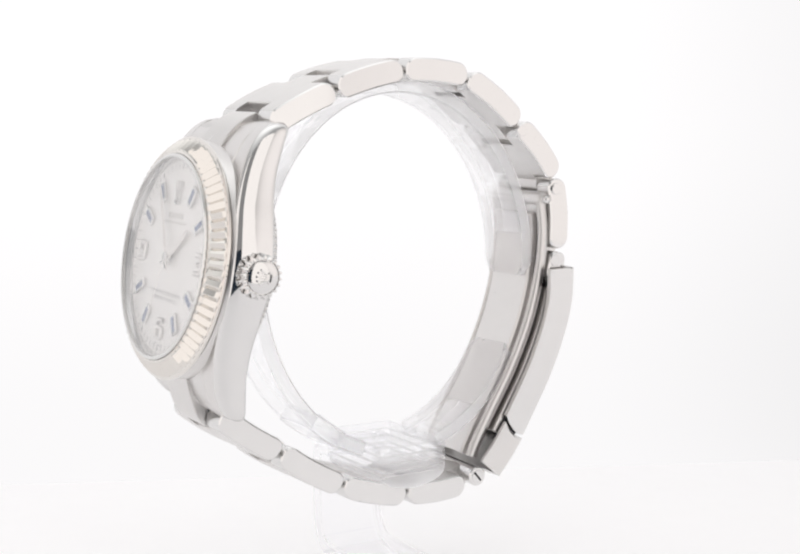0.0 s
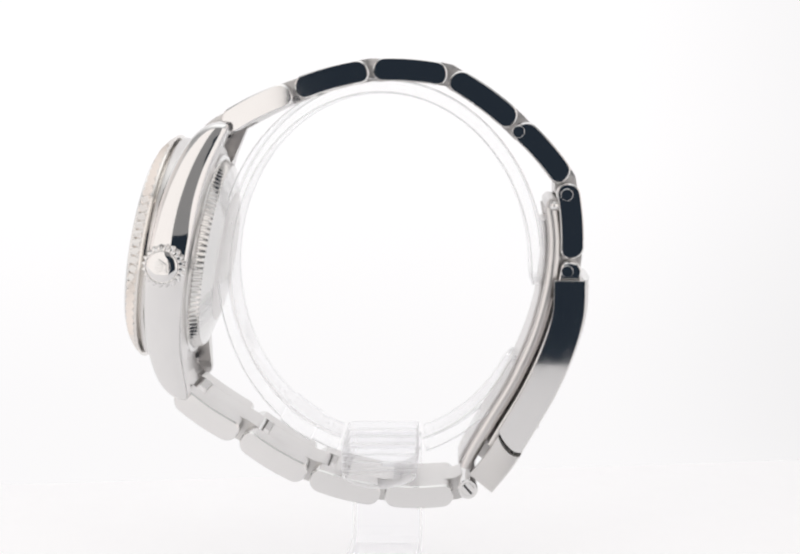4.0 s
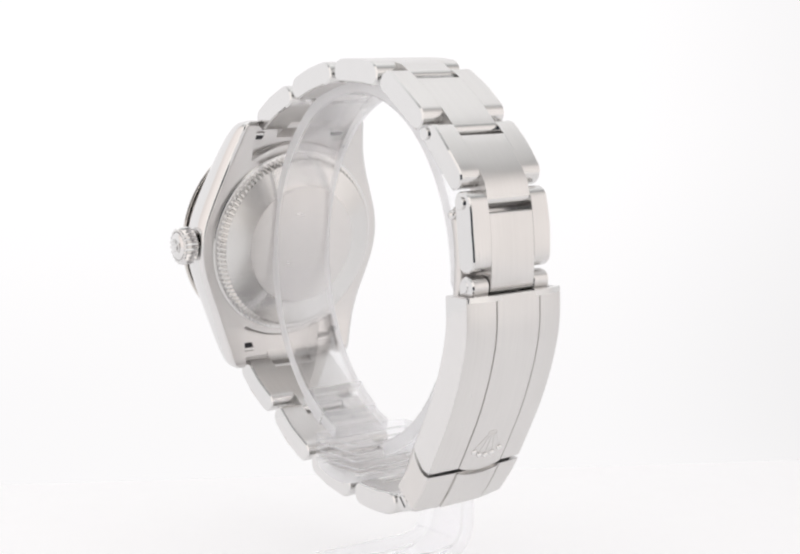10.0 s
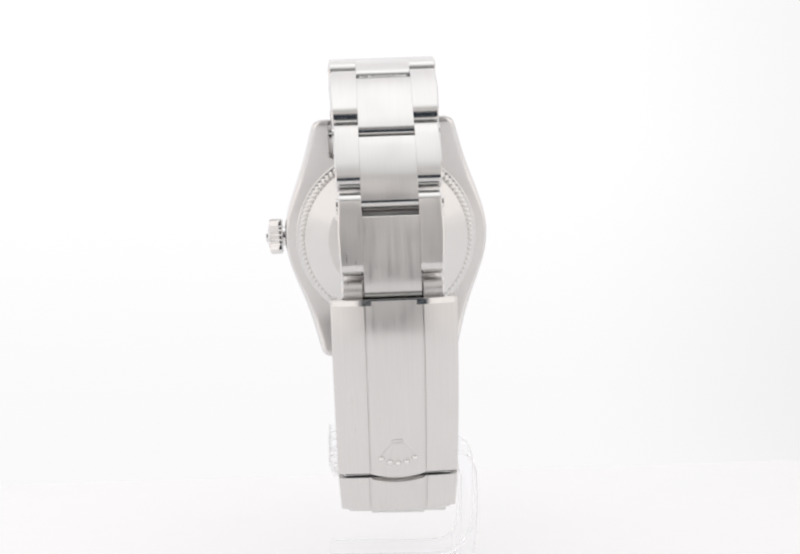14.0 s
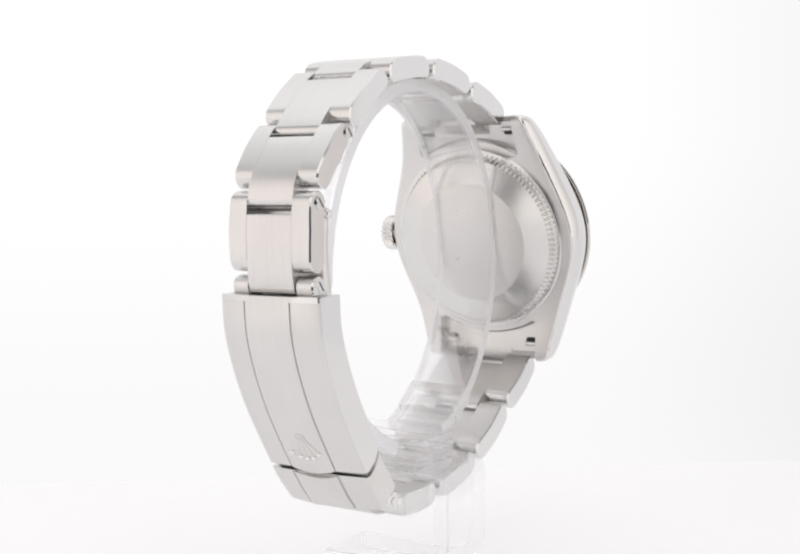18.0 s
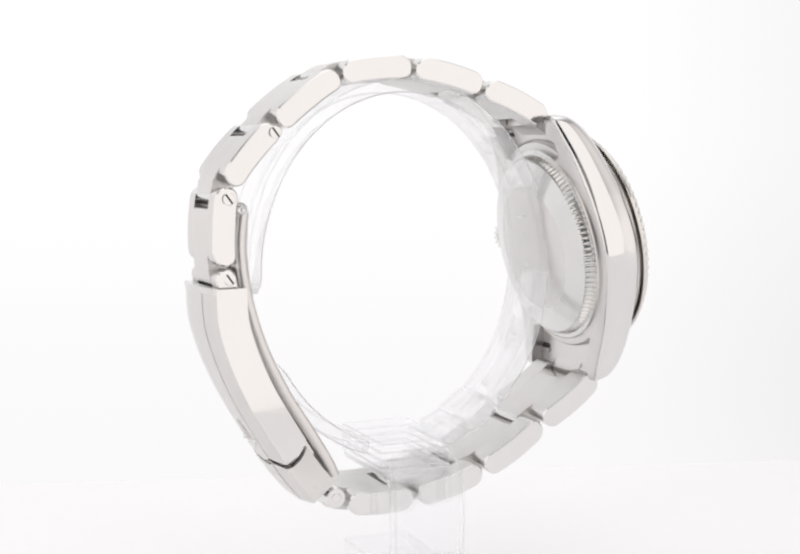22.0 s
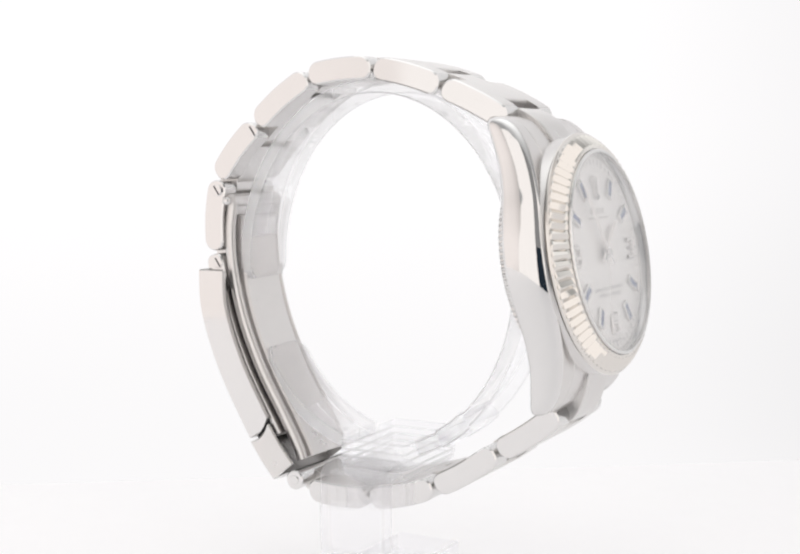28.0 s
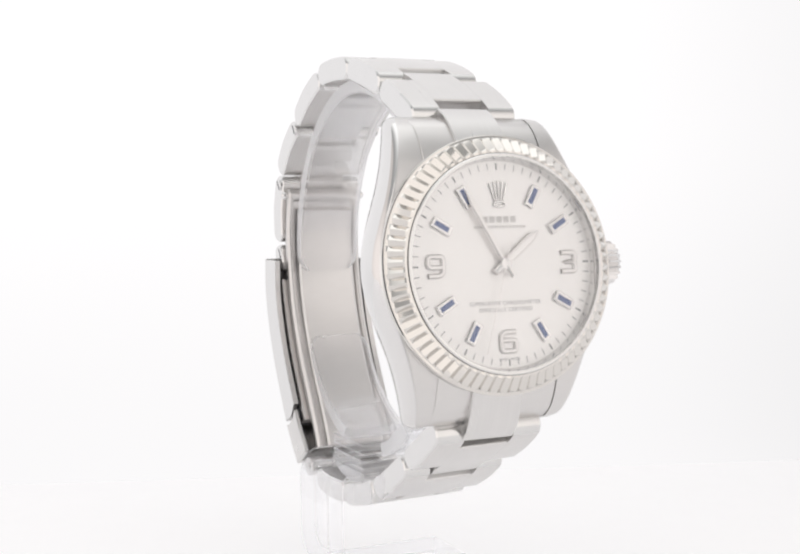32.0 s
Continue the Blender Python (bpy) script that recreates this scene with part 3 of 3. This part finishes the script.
# names on the dial as plain bars
for count, wide, y0, y1, gap in ((5, 4.6, 4.75, 5.45, 0.2), (15, 6.9, 4.1, 4.4, 0.12)):
    bm = bmesh.new()
    step = wide / count
    for k in range(count):
        x0 = -wide / 2 + step * k
        box(x0, x0 + step - gap, y0, y1, 0.0, 0.02, 0.004, bm)
    cased("printed_bar", bm, PALE_PRINT, dial)


def hand(name, q, length, wide, tail, low, parent, split=False):
    pts = [(-wide / 2 * 0.8, -tail), (wide / 2 * 0.8, -tail), (wide / 2, 0), (wide / 2, length * 0.82), (0, length), (-wide / 2, length * 0.82), (-wide / 2, 0)]
    secs = [[(x, y, low) for x, y in pts], [(x, y, low + 0.12) for x, y in pts], [(x * 0.35, y, low + 0.24) for x, y in pts]]
    made = cased(name, round_dial(loft(secs), q), HAND, parent)
    tip = [(-wide * 0.34, -tail), (wide * 0.34, -tail), (wide * 0.4, -0.4), (-wide * 0.4, -0.4)]
    secs = [[(x, y, low + 0.1) for x, y in tip], [(x * 0.25, y * 0.94, low + 0.36) for x, y in tip]]
    cased("hand_tail", round_dial(loft(secs), q), POLISHED, made)
    if split:
        inlay = [(-wide * 0.3, 1.2), (wide * 0.3, 1.2), (wide * 0.3, length * 0.8), (0, length * 0.93), (-wide * 0.3, length * 0.8)]
        secs = [[(x, y, low + 0.1) for x, y in inlay], [(x, y, low + 0.26) for x, y in inlay]]
        cased("pale_inlay", round_dial(loft(secs), q), WHITE, made)
    return made


hub = cased("hand_hub", lathe([(0.01, 0.1), (0.62, 0.1), (0.62, 0.84), (0.3, 0.92), (0.01, 0.92)], 24), POLISHED, dial, "polished steel hub")
hand("hour_hand", 52, 6.0, 0.95, 1.6, 0.42, hub, True)
hand("minute_hand", 331, 9.6, 0.56, 1.7, 0.62, hub, True)
cased("second_hand", round_dial(stroke([(0, -2.6), (0, 10.6)], 0.12, 0.8, 0.88), 198), HAND, hub)


# winding crown: fluted barrel with a domed end, on the case's flank
def build_crown(n=20, sub=6):
    prof = [(14.4, 1.5, 0), (15.3, 1.5, 0), (15.35, 2.35, 0), (15.5, 2.5, 0.0), (15.55, 2.65, 1), (17.0, 2.65, 1), (17.3, 2.48, 1), (17.36, 2.1, 0.2), (17.15, 2.0, 0), (17.15, 1.94, 0), (17.4, 1.88, 0), (17.52, 1.7, 0), (17.6, 1.2, 0), (17.64, 0.6, 0), (17.65, 0.02, 0)]
    secs = []
    for x, r, cut in prof:
        ring = []
        for k in range(n * sub):
            q = 2 * math.pi * k / (n * sub)
            d = cut * 0.42 * (0.5 - 0.5 * math.cos(2 * math.pi * k / sub)) * -1
            ring.append((x, (r + d) * math.cos(q), -4.0 + (r + d) * math.sin(q)))
        secs.append(ring)
    crown = cased("winding_crown", loft(secs), POLISHED, watch, "fluted polished steel winding crown", angle=40)

    def raised(points, wide):
        """A raised stroke on the crown's end face."""
        bm = stroke(points, wide, 0.0, 0.3)
        for v in bm.verts:
            u, w, h = v.co
            v.co = (17.6 - 0.04 * (u * u + w * w) + h, u, -4.0 + w)
        return bm

    for k in range(5):
        a = radians((k - 2) * 24)
        cased("emblem_rod", raised([((k - 2) * 0.16, -0.45), (math.sin(a) * 1.15, -0.3 + math.cos(a) * 1.25)], 0.2), POLISHED, crown)
    base = [(0.62 * math.cos(radians(q)), -0.75 + 0.24 * math.sin(radians(q))) for q in range(0, 360, 24)]
    bm = stroke(base, 0.18, 0.0, 0.28, True)
    for v in bm.verts:
        u, w, h = v.co
        v.co = (17.6 - 0.04 * (u * u + w * w) + h, u, -4.0 + w)
    cased("emblem_base", bm, POLISHED, crown)
    return crown


build_crown()


# screwed case back with a coin edge and a polished bevel
def build_back(n=104, sub=4):
    prof = [(13.3, -6.2, 0), (13.3, -6.9, 0), (13.15, -7.0, 0), (12.75, -7.0, 0), (12.6, -7.1, 1), (12.3, -7.9, 1), (12.0, -8.2, 0), (11.6, -8.3, 0), (8.6, -9.15, 0), (8.4, -9.2, 0), (0.01, -9.25, 0)]
    secs = []
    for r, h, cut in prof:
        ring = []
        for k in range(n * sub):
            q = 2 * math.pi * k / (n * sub)
            d = -0.3 * cut * (0, 0, 1, 1)[k % sub]
            ring.append(((r + d) * math.cos(q), (r + d) * math.sin(q), h))
        secs.append(ring)
    bm = loft(secs)
    for f in bm.faces:
        c = f.calc_center_median()
        f.material_index = 1 if -9.17 < c.z else 0
    return cased("case_back", bm, [SATIN, LINK_END], watch, "steel case back with coin edge and polished bevel", angle=25)


build_back()


# ---- the clasp ----
def along(path, s):
    """Point and outward normal at arc length s on a (y, z) path, carried on straight past its ends."""
    pts = [Vector((y, z + Z0)) for y, z in path]
    n = len(pts)
    run = 0.0
    for i in range(n - 1):
        seg = (pts[i + 1] - pts[i]).length
        if s <= run + seg or i == n - 2:
            t = (s - run) / seg
            p = pts[i].lerp(pts[i + 1], t)
            d = (pts[i + 1] - pts[i]).normalized()
            before = (pts[i] - pts[i - 1]).normalized() if i else d
            after = (pts[i + 2] - pts[i + 1]).normalized() if i + 2 < n else d
            w = min(1, max(0, t))
            d = ((before + d).normalized().lerp((d + after).normalized(), w)).normalized()
            return p, Vector((-d.y, d.x))
        run += seg


def span(path):
    pts = [Vector(p) for p in path]
    return sum((b - a).length for a, b in zip(pts, pts[1:]))


def sweep(path, section, s0, s1, steps, s1_of=None, grow=0.0):
    """Runs an (x, h) section along a path; h is outwards. s1_of(x) may set each column's own end."""
    secs = []
    for k in range(steps + 1):
        row = []
        for x, h in section:
            e = s1_of(x, h) if s1_of else s1
            p, o = along(path, s0 + (e - s0) * k / steps)
            row.append((x * (1 + grow * k / steps), p.x + o.x * h, p.y + o.y * h))
        secs.append(row)
    return loft(secs)


COVER = smooth_path([(26.2, -21.5), (26.0, -26.2), (24.7, -31.0), (22.6, -36.0), (20.4, -40.0), (18.2, -43.7)])
LONG = span(COVER)
cover_half = 7.3
section = [(-cover_half, -4.7), (-cover_half, -3.8), (-cover_half, -2.9), (-cover_half, -2.0), (-cover_half, -1.4), (-cover_half, -0.85), (-6.85, -0.62), (-3.45, -0.1), (-3.4, -0.28), (3.4, -0.28), (3.45, -0.1), (6.85, -0.62), (cover_half, -0.85), (cover_half, -1.4), (cover_half, -2.0), (cover_half, -2.9), (cover_half, -3.8), (cover_half, -4.7), (6.55, -4.7), (6.55, -1.4), (-6.55, -1.4), (-6.55, -4.7)]


def seam(h):
    """How far the seam between cover and lock sags towards the lock, over the bevel and the side."""
    d = min(1.0, max(0.0, (-h - 0.1) / 4.6))
    return 0.85 * (1 - ((d - 0.36) / 0.36) ** 2) if d < 0.36 else 0.85 * (1 - ((d - 0.36) / 0.64) ** 2) * 1.6 - 0.51


bm = sweep(COVER, section, 0, LONG, 22, lambda x, h: LONG + seam(h))
bm.faces.ensure_lookup_table()
for f in bm.faces:
    c = f.calc_center_median()
    if abs(c.x) > 6.9 and all(abs(v.co.x) > 6.95 for v in f.verts):
        f.material_index = 1
clasp = part("clasp_cover", bm, [BRUSHED, POLISHED], watch, "brushed steel folding clasp cover with polished sides")
cols = [-3.24 + 6.48 * k / 10 for k in range(11)]
strip = [(x, 0.0 if abs(x) < 3.2 else -0.06) for x in cols] + [(x, -0.5) for x in reversed(cols)]
part("clasp_ridge", sweep(COVER, strip, 0.0, LONG, 22, lambda x, h: LONG + 0.75 * (1 - (x / 3.34) ** 2)), BRUSHED, clasp)
# raised emblem near the clasp's lower edge: five beads and an arch
for k in range(5):
    x, s = (k - 2) * 1.0, LONG - 1.75 - abs(k - 2) ** 2 * 0.2
    p, o = along(COVER, s)
    bm = bmesh.new()
    bmesh.ops.create_uvsphere(bm, u_segments=10, v_segments=6, radius=0.42)
    bmesh.ops.translate(bm, vec=(-x, p.x - o.x * 0.04, p.y - o.y * 0.04), verts=bm.verts)
    part("emblem_bead", bm, POLISHED, clasp)
    rows = []
    for j in range(5):
        t = j / 4
        q, o = along(COVER, LONG - 5.0 + (s - 0.5 - LONG + 5.0) * t)
        m, w = -((k - 2) * 0.32 * (1 - t) + x * t), 0.07
        rows.append([(m - w, q.x, q.y), (m - w, q.x + o.x * 0.045, q.y + o.y * 0.045), (m + w, q.x + o.x * 0.045, q.y + o.y * 0.045), (m + w, q.x, q.y)])
    part("emblem_ray", loft(rows), BRUSHED, clasp)
rows = []
for k in range(17):
    w = 2 * math.pi * k / 16
    row = []
    for wide, h in ((1.0, -0.05), (1.0, 0.06), (0.72, 0.06), (0.72, -0.05)):
        p, o = along(COVER, LONG - 5.3 + 0.36 * wide * math.sin(w))
        row.append((0.78 * wide * math.cos(w), p.x + o.x * h, p.y + o.y * h))
    rows.append(row)
part("emblem_arch", loft(rows, caps=False), BRUSHED, clasp)

lip = [(-7.27, -1.0), (-7.27, -0.86), (-6.85, -0.54), (-3.5, 0.0), (3.5, 0.0), (6.85, -0.54), (7.27, -0.86), (7.27, -1.0)]
part("clasp_lip", sweep(COVER, lip, -0.12, 0.55, 3), LINK_END, clasp)

# lower lock cap of the clasp
CAP = smooth_path([(18.0, -44.1), (16.2, -46.8), (14.1, -49.4)])
CAP_LONG = span(CAP)
section = [(-6.95, -4.4), (-6.95, -3.6), (-6.95, -2.8), (-6.95, -2.0), (-6.95, -1.4), (-6.95, -0.8), (-6.8, -0.6), (-3.45, -0.12), (-3.4, -0.28), (3.4, -0.28), (3.45, -0.12), (6.8, -0.6), (6.95, -0.8), (6.95, -1.4), (6.95, -2.0), (6.95, -2.8), (6.95, -3.6), (6.95, -4.4), (6.45, -4.4), (6.45, -1.3), (-6.45, -1.3), (-6.45, -4.4)]
secs = []
for k in range(9):
    t = k / 8
    row = []
    for x, h in section:
        s0 = 0.22 + seam(h)
        p, o = along(CAP, s0 + (CAP_LONG + 0.15 - s0) * t)
        row.append((x * (1.045 - 0.02 * t), p.x + o.x * h, p.y + o.y * h))
    secs.append(row)
cap_part = part("lock_cap", loft(secs), [BRUSHED], watch, "brushed steel fold-over lock of the clasp")
strip2 = [(x * 0.99, -0.02) for x in cols] + [(x * 0.99, -0.5) for x in reversed(cols)]
secs = []
for k in range(9):
    row = []
    for x, h in strip2:
        s0 = 0.34 + 0.75 * (1 - (x / 3.34) ** 2)
        p, o = along(CAP, s0 + (CAP_LONG + 0.1 - s0) * k / 8)
        row.append((x, p.x + o.x * h, p.y + o.y * h))
    secs.append(row)
part("lock_ridge", loft(secs), BRUSHED, cap_part)
# Plate added behind the seam; its near-black colour is painted shade.
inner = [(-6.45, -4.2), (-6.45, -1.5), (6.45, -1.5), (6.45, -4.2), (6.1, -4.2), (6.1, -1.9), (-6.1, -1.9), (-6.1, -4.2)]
part("seam_shade_plate", sweep(COVER, inner, LONG - 1.6, LONG + 1.5, 4), SLOT_SHADE, cap_part, "added near-black plate painted as the shade behind the lock's seam")
knuckle = part("hinge_knuckle", cylinder_x(10.4, -48.9 + Z0, 1.3, -6.7, 6.3), POLISHED, watch)
part("pin_head", cylinder_x(10.4, -48.9 + Z0, 0.62, -6.82, -6.5, rim=0.06), POLISHED, knuckle)
part("screw_head", cylinder_x(10.4, -48.9 + Z0, 0.85, 6.1, 6.4, rim=0.06), POLISHED, knuckle)
bm = box(6.2, 6.43, -0.15, 0.15, -0.78, 0.78, 0.03)
bmesh.ops.rotate(bm, cent=(0, 0, 0), matrix=Matrix.Rotation(radians(40), 3, "X"), verts=bm.verts)
bmesh.ops.translate(bm, vec=(0, 10.4, -48.9 + Z0), verts=bm.verts)
part("screw_slot", bm, SLOT_SHADE, knuckle)

# short end piece on top of the clasp, with its screw
end_piece = part("clasp_end_link", slab(link_loop((23.95, -19.0), (23.0, -23.4), 2.6, 0.3, 1.0, 0.1), -5.9, -3.4), [BRUSHED, POLISHED], watch)
part("clasp_end_side", slab(link_loop((23.95, -19.0), (23.0, -23.4), 2.6, 0.3, 1.0, 0.1), 3.4, 5.9), [BRUSHED, POLISHED], end_piece)
screw(23.2, -20.4 + Z0, 5.9, end_piece)

# folding blades inside the clasp
BLADE = smooth_path([(21.3, -12.2), (21.8, -16.5), (21.3, -22.0), (19.6, -28.5), (16.7, -35.0), (13.4, -40.5), (11.0, -44.7), (10.3, -46.4)])
section = [(-5.55, -0.6), (-5.6, -0.2), (-5.55, 0.35), (-5.3, 0.6), (5.3, 0.6), (5.55, 0.35), (5.6, -0.2), (5.55, -0.6), (5.35, -0.88), (5.1, -0.97), (4.85, -0.88), (4.6, -0.4), (-4.6, -0.4), (-4.85, -0.88), (-5.1, -0.97), (-5.35, -0.88)]
blade = part("folding_blade", sweep(BLADE, section, 0, span(BLADE), 26), SATIN, watch, "satin steel folding blade inside the clasp", angle=60)
BLADE2 = [(p[0] - 1.15 * (0.6 if k > 8 else 0.75), p[1]) for k, p in enumerate(BLADE)]
section = [(-4.2, -0.4), (-4.2, 0.3), (4.2, 0.3), (4.2, -0.4), (3.9, -0.6), (-3.9, -0.6)]
part("inner_blade", sweep(BLADE2, section, 1.8, span(BLADE2) - 0.3, 26), SATIN, blade)
section = [(-6.1, 0.9), (-6.2, 1.1), (-6.2, 2.3), (-6.1, 2.5), (6.1, 2.5), (6.2, 2.3), (6.2, 1.1), (6.1, 0.9)]
part("upper_blade", sweep(BLADE, section, span(BLADE) * 0.32, span(BLADE) * 0.88, 20), SATIN, blade)
part("blade_head", cylinder_x(21.5, -12.0 + Z0, 0.95, -5.55, 5.55, 20, rim=0.25), SATIN, blade)
for side in (-1, 1):
    bm = bmesh.new()
    bmesh.ops.create_uvsphere(bm, u_segments=16, v_segments=10, radius=0.62)
    bmesh.ops.translate(bm, vec=(side * 5.85, 21.5, -12.0 + Z0), verts=bm.verts)
    part("blade_pin", bm, POLISHED, blade)


# ---- the clear stand ----
stand = new("watch_stand")
tagged(stand, "clear acrylic cuff stand holding the watch", "stand")


def cuff_point(q, grow=0.0):
    """The cuff's mid line as an oval in (y, z); q in degrees from the back, over the top."""
    return Vector((-0.7 + (20.3 + grow) * math.cos(radians(q)), -20.5 + Z0 + (23.75 + grow) * math.sin(radians(q))))


def cuff(q0, q1, steps, half=4.4, thick=1.9, free=(False, False)):
    """A stretch of the cuff; its free ends are rounded off."""
    secs = []
    for k in range(steps + 1):
        q = q0 + (q1 - q0) * k / steps
        near = min([9] + [d for d, open_end in zip((k, steps - k), free) if open_end])
        e = min(1.0, 0.7 + near * 0.2)
        i, o = cuff_point(q, -thick / 2), cuff_point(q, thick / 2)
        c = (i + o) / 2
        i, o = c + (i - c) * e, c + (o - c) * e
        w = half * (0.74, 0.93, 1.0)[min(2, near)]
        r = 0.22
        a, b = i.lerp(o, r / thick), o.lerp(i, r / thick)
        secs.append([(-w + r, *i), (w - r, *i), (w, *a), (w, *b), (w - r, *o), (-w + r, *o), (-w, *b), (-w, *a)])
    bm = loft(secs)
    for f in bm.faces:
        xs = [v.co.x for v in f.verts]
        f.material_index = 1 if len(xs) == 4 and max(xs) - min(xs) < 1.4 else 0
    bmesh.ops.rotate(bm, cent=(0, 0, 0), matrix=Matrix.Rotation(radians(1.5), 3, "Z"), verts=bm.verts)
    return bm


part("cuff_ring", cuff(-5, 231, 96, free=(True, False)), [ACRYLIC, EDGE], stand)
part("cuff_tail", cuff(-74.5, -29, 20, free=(False, True)), [ACRYLIC, EDGE], stand)
part("joint_plate", cuff(231.3, 243.5, 10, half=4.5, thick=2.4), [ACRYLIC, EDGE], stand)
part("cuff_end", cuff(243.8, 253.5, 8), [ACRYLIC, EDGE], stand)


def build_clamp():
    """A clear block of stacked plates under the cuff, rounded underneath where it lies on the bracelet."""
    y, w, h, front = -1.05, 4.85, 6.7, 8.1
    levels = (-42.6, -43.8, -44.8, -45.8, -46.5)
    secs = []

    def layer(e, wide, z):
        r = 0.3
        a, b, c = h - e, wide, front - e
        secs.append([(-a + r, y - b, z + Z0), (c - r, y - b, z + Z0), (c, y - b + r, z + Z0), (c, y + b - r, z + Z0), (c - r, y + b, z + Z0), (-a + r, y + b, z + Z0), (-a, y + b - r, z + Z0), (-a, y - b + r, z + Z0)])

    for top, low in zip(levels, levels[1:]):
        for z, e in ((top - 0.03, 0.2), (top - 0.16, 0.0), (low + 0.16, 0.0), (low + 0.03, 0.2)):
            layer(e, w - e, z)
    for k in range(1, 9):  # rounded underside
        t = k / 8
        layer(0.2 + 0.5 * t, w * math.sqrt(max(0.06, 1 - t * t)), -46.5 - 2.0 * t)
    bm = loft(secs)
    for f in bm.faces:
        c, zs = f.calc_center_median(), [v.co.z for v in f.verts]
        if c.z < -46.6 + Z0 or (len(zs) == 4 and max(zs) - min(zs) < 0.3):
            f.material_index = 1
    bmesh.ops.rotate(bm, cent=(0, 0, 0), matrix=Matrix.Rotation(radians(1.5), 3, "Z"), verts=bm.verts)
    part("clamp_block", bm, [BLOCK, WHITE_BLOCK_EDGE], stand)


build_clamp()
# bent leg: out from under the clamp, down to the table and back under the watch as a foot
LEG = [(-6.9, -45.6), (-10.4, -45.6), (-10.4, -57.5), (-8.0, -60.2), (8.4, -60.2)]
mid_line = rounded(LEG, 3.2, 6)
secs = []
for i, p in enumerate(mid_line):
    a, c = Vector(mid_line[max(0, i - 1)]), Vector(mid_line[min(len(mid_line) - 1, i + 1)])
    d = (c - a).normalized()
    o = Vector((-d.y, d.x)) * 1.15
    p = Vector(p)
    e = o * 0.78
    section = ((p + e, -5.9), (p + o, -5.6), (p + o, 3.5), (p + e, 3.8), (p - e, 3.8), (p - o, 3.5), (p - o, -5.6), (p - e, -5.9))
    secs.append([(q.x, y, q.y + Z0) for q, y in section])
bm = loft(secs)
for f in bm.faces:
    wide = max(v.co.y for v in f.verts) - min(v.co.y for v in f.verts)
    f.material_index = 1 if 0.1 < wide < 1.0 else 0
part("bent_leg", bm, [BLOCK, WHITE_BLOCK_EDGE], stand)


# ---- what turns ----
def motions():
    lean = Matrix.Translation((0.0, 0, 0.041)) @ pose(-0.00005, 0, 0, 0, 1.4, 1.3) @ Matrix.Translation((0, 0, -0.041))
    turn = [-60.47, -68.88, -77.3, -85.75, -94.2, -102.64, -111.1, -119.59, -128.14, -136.73, -145.37, -154.02, -162.69, -171.34, -180.0, -188.65, -197.27, -205.9, -214.52, -223.15, -231.8, -240.45, -249.09, -257.73, -266.38, -275.01, -283.66, -292.28, -300.92, -309.54, -318.13, -326.68, -335.23]
    walk(watch, [(t, pose(0, 0, 0, 0, 0, a) @ lean) for t, a in enumerate(turn)])
    walk(stand, [(t, pose(0, 0, 0, 0, 0, a)) for t, a in enumerate(turn)])


motions()
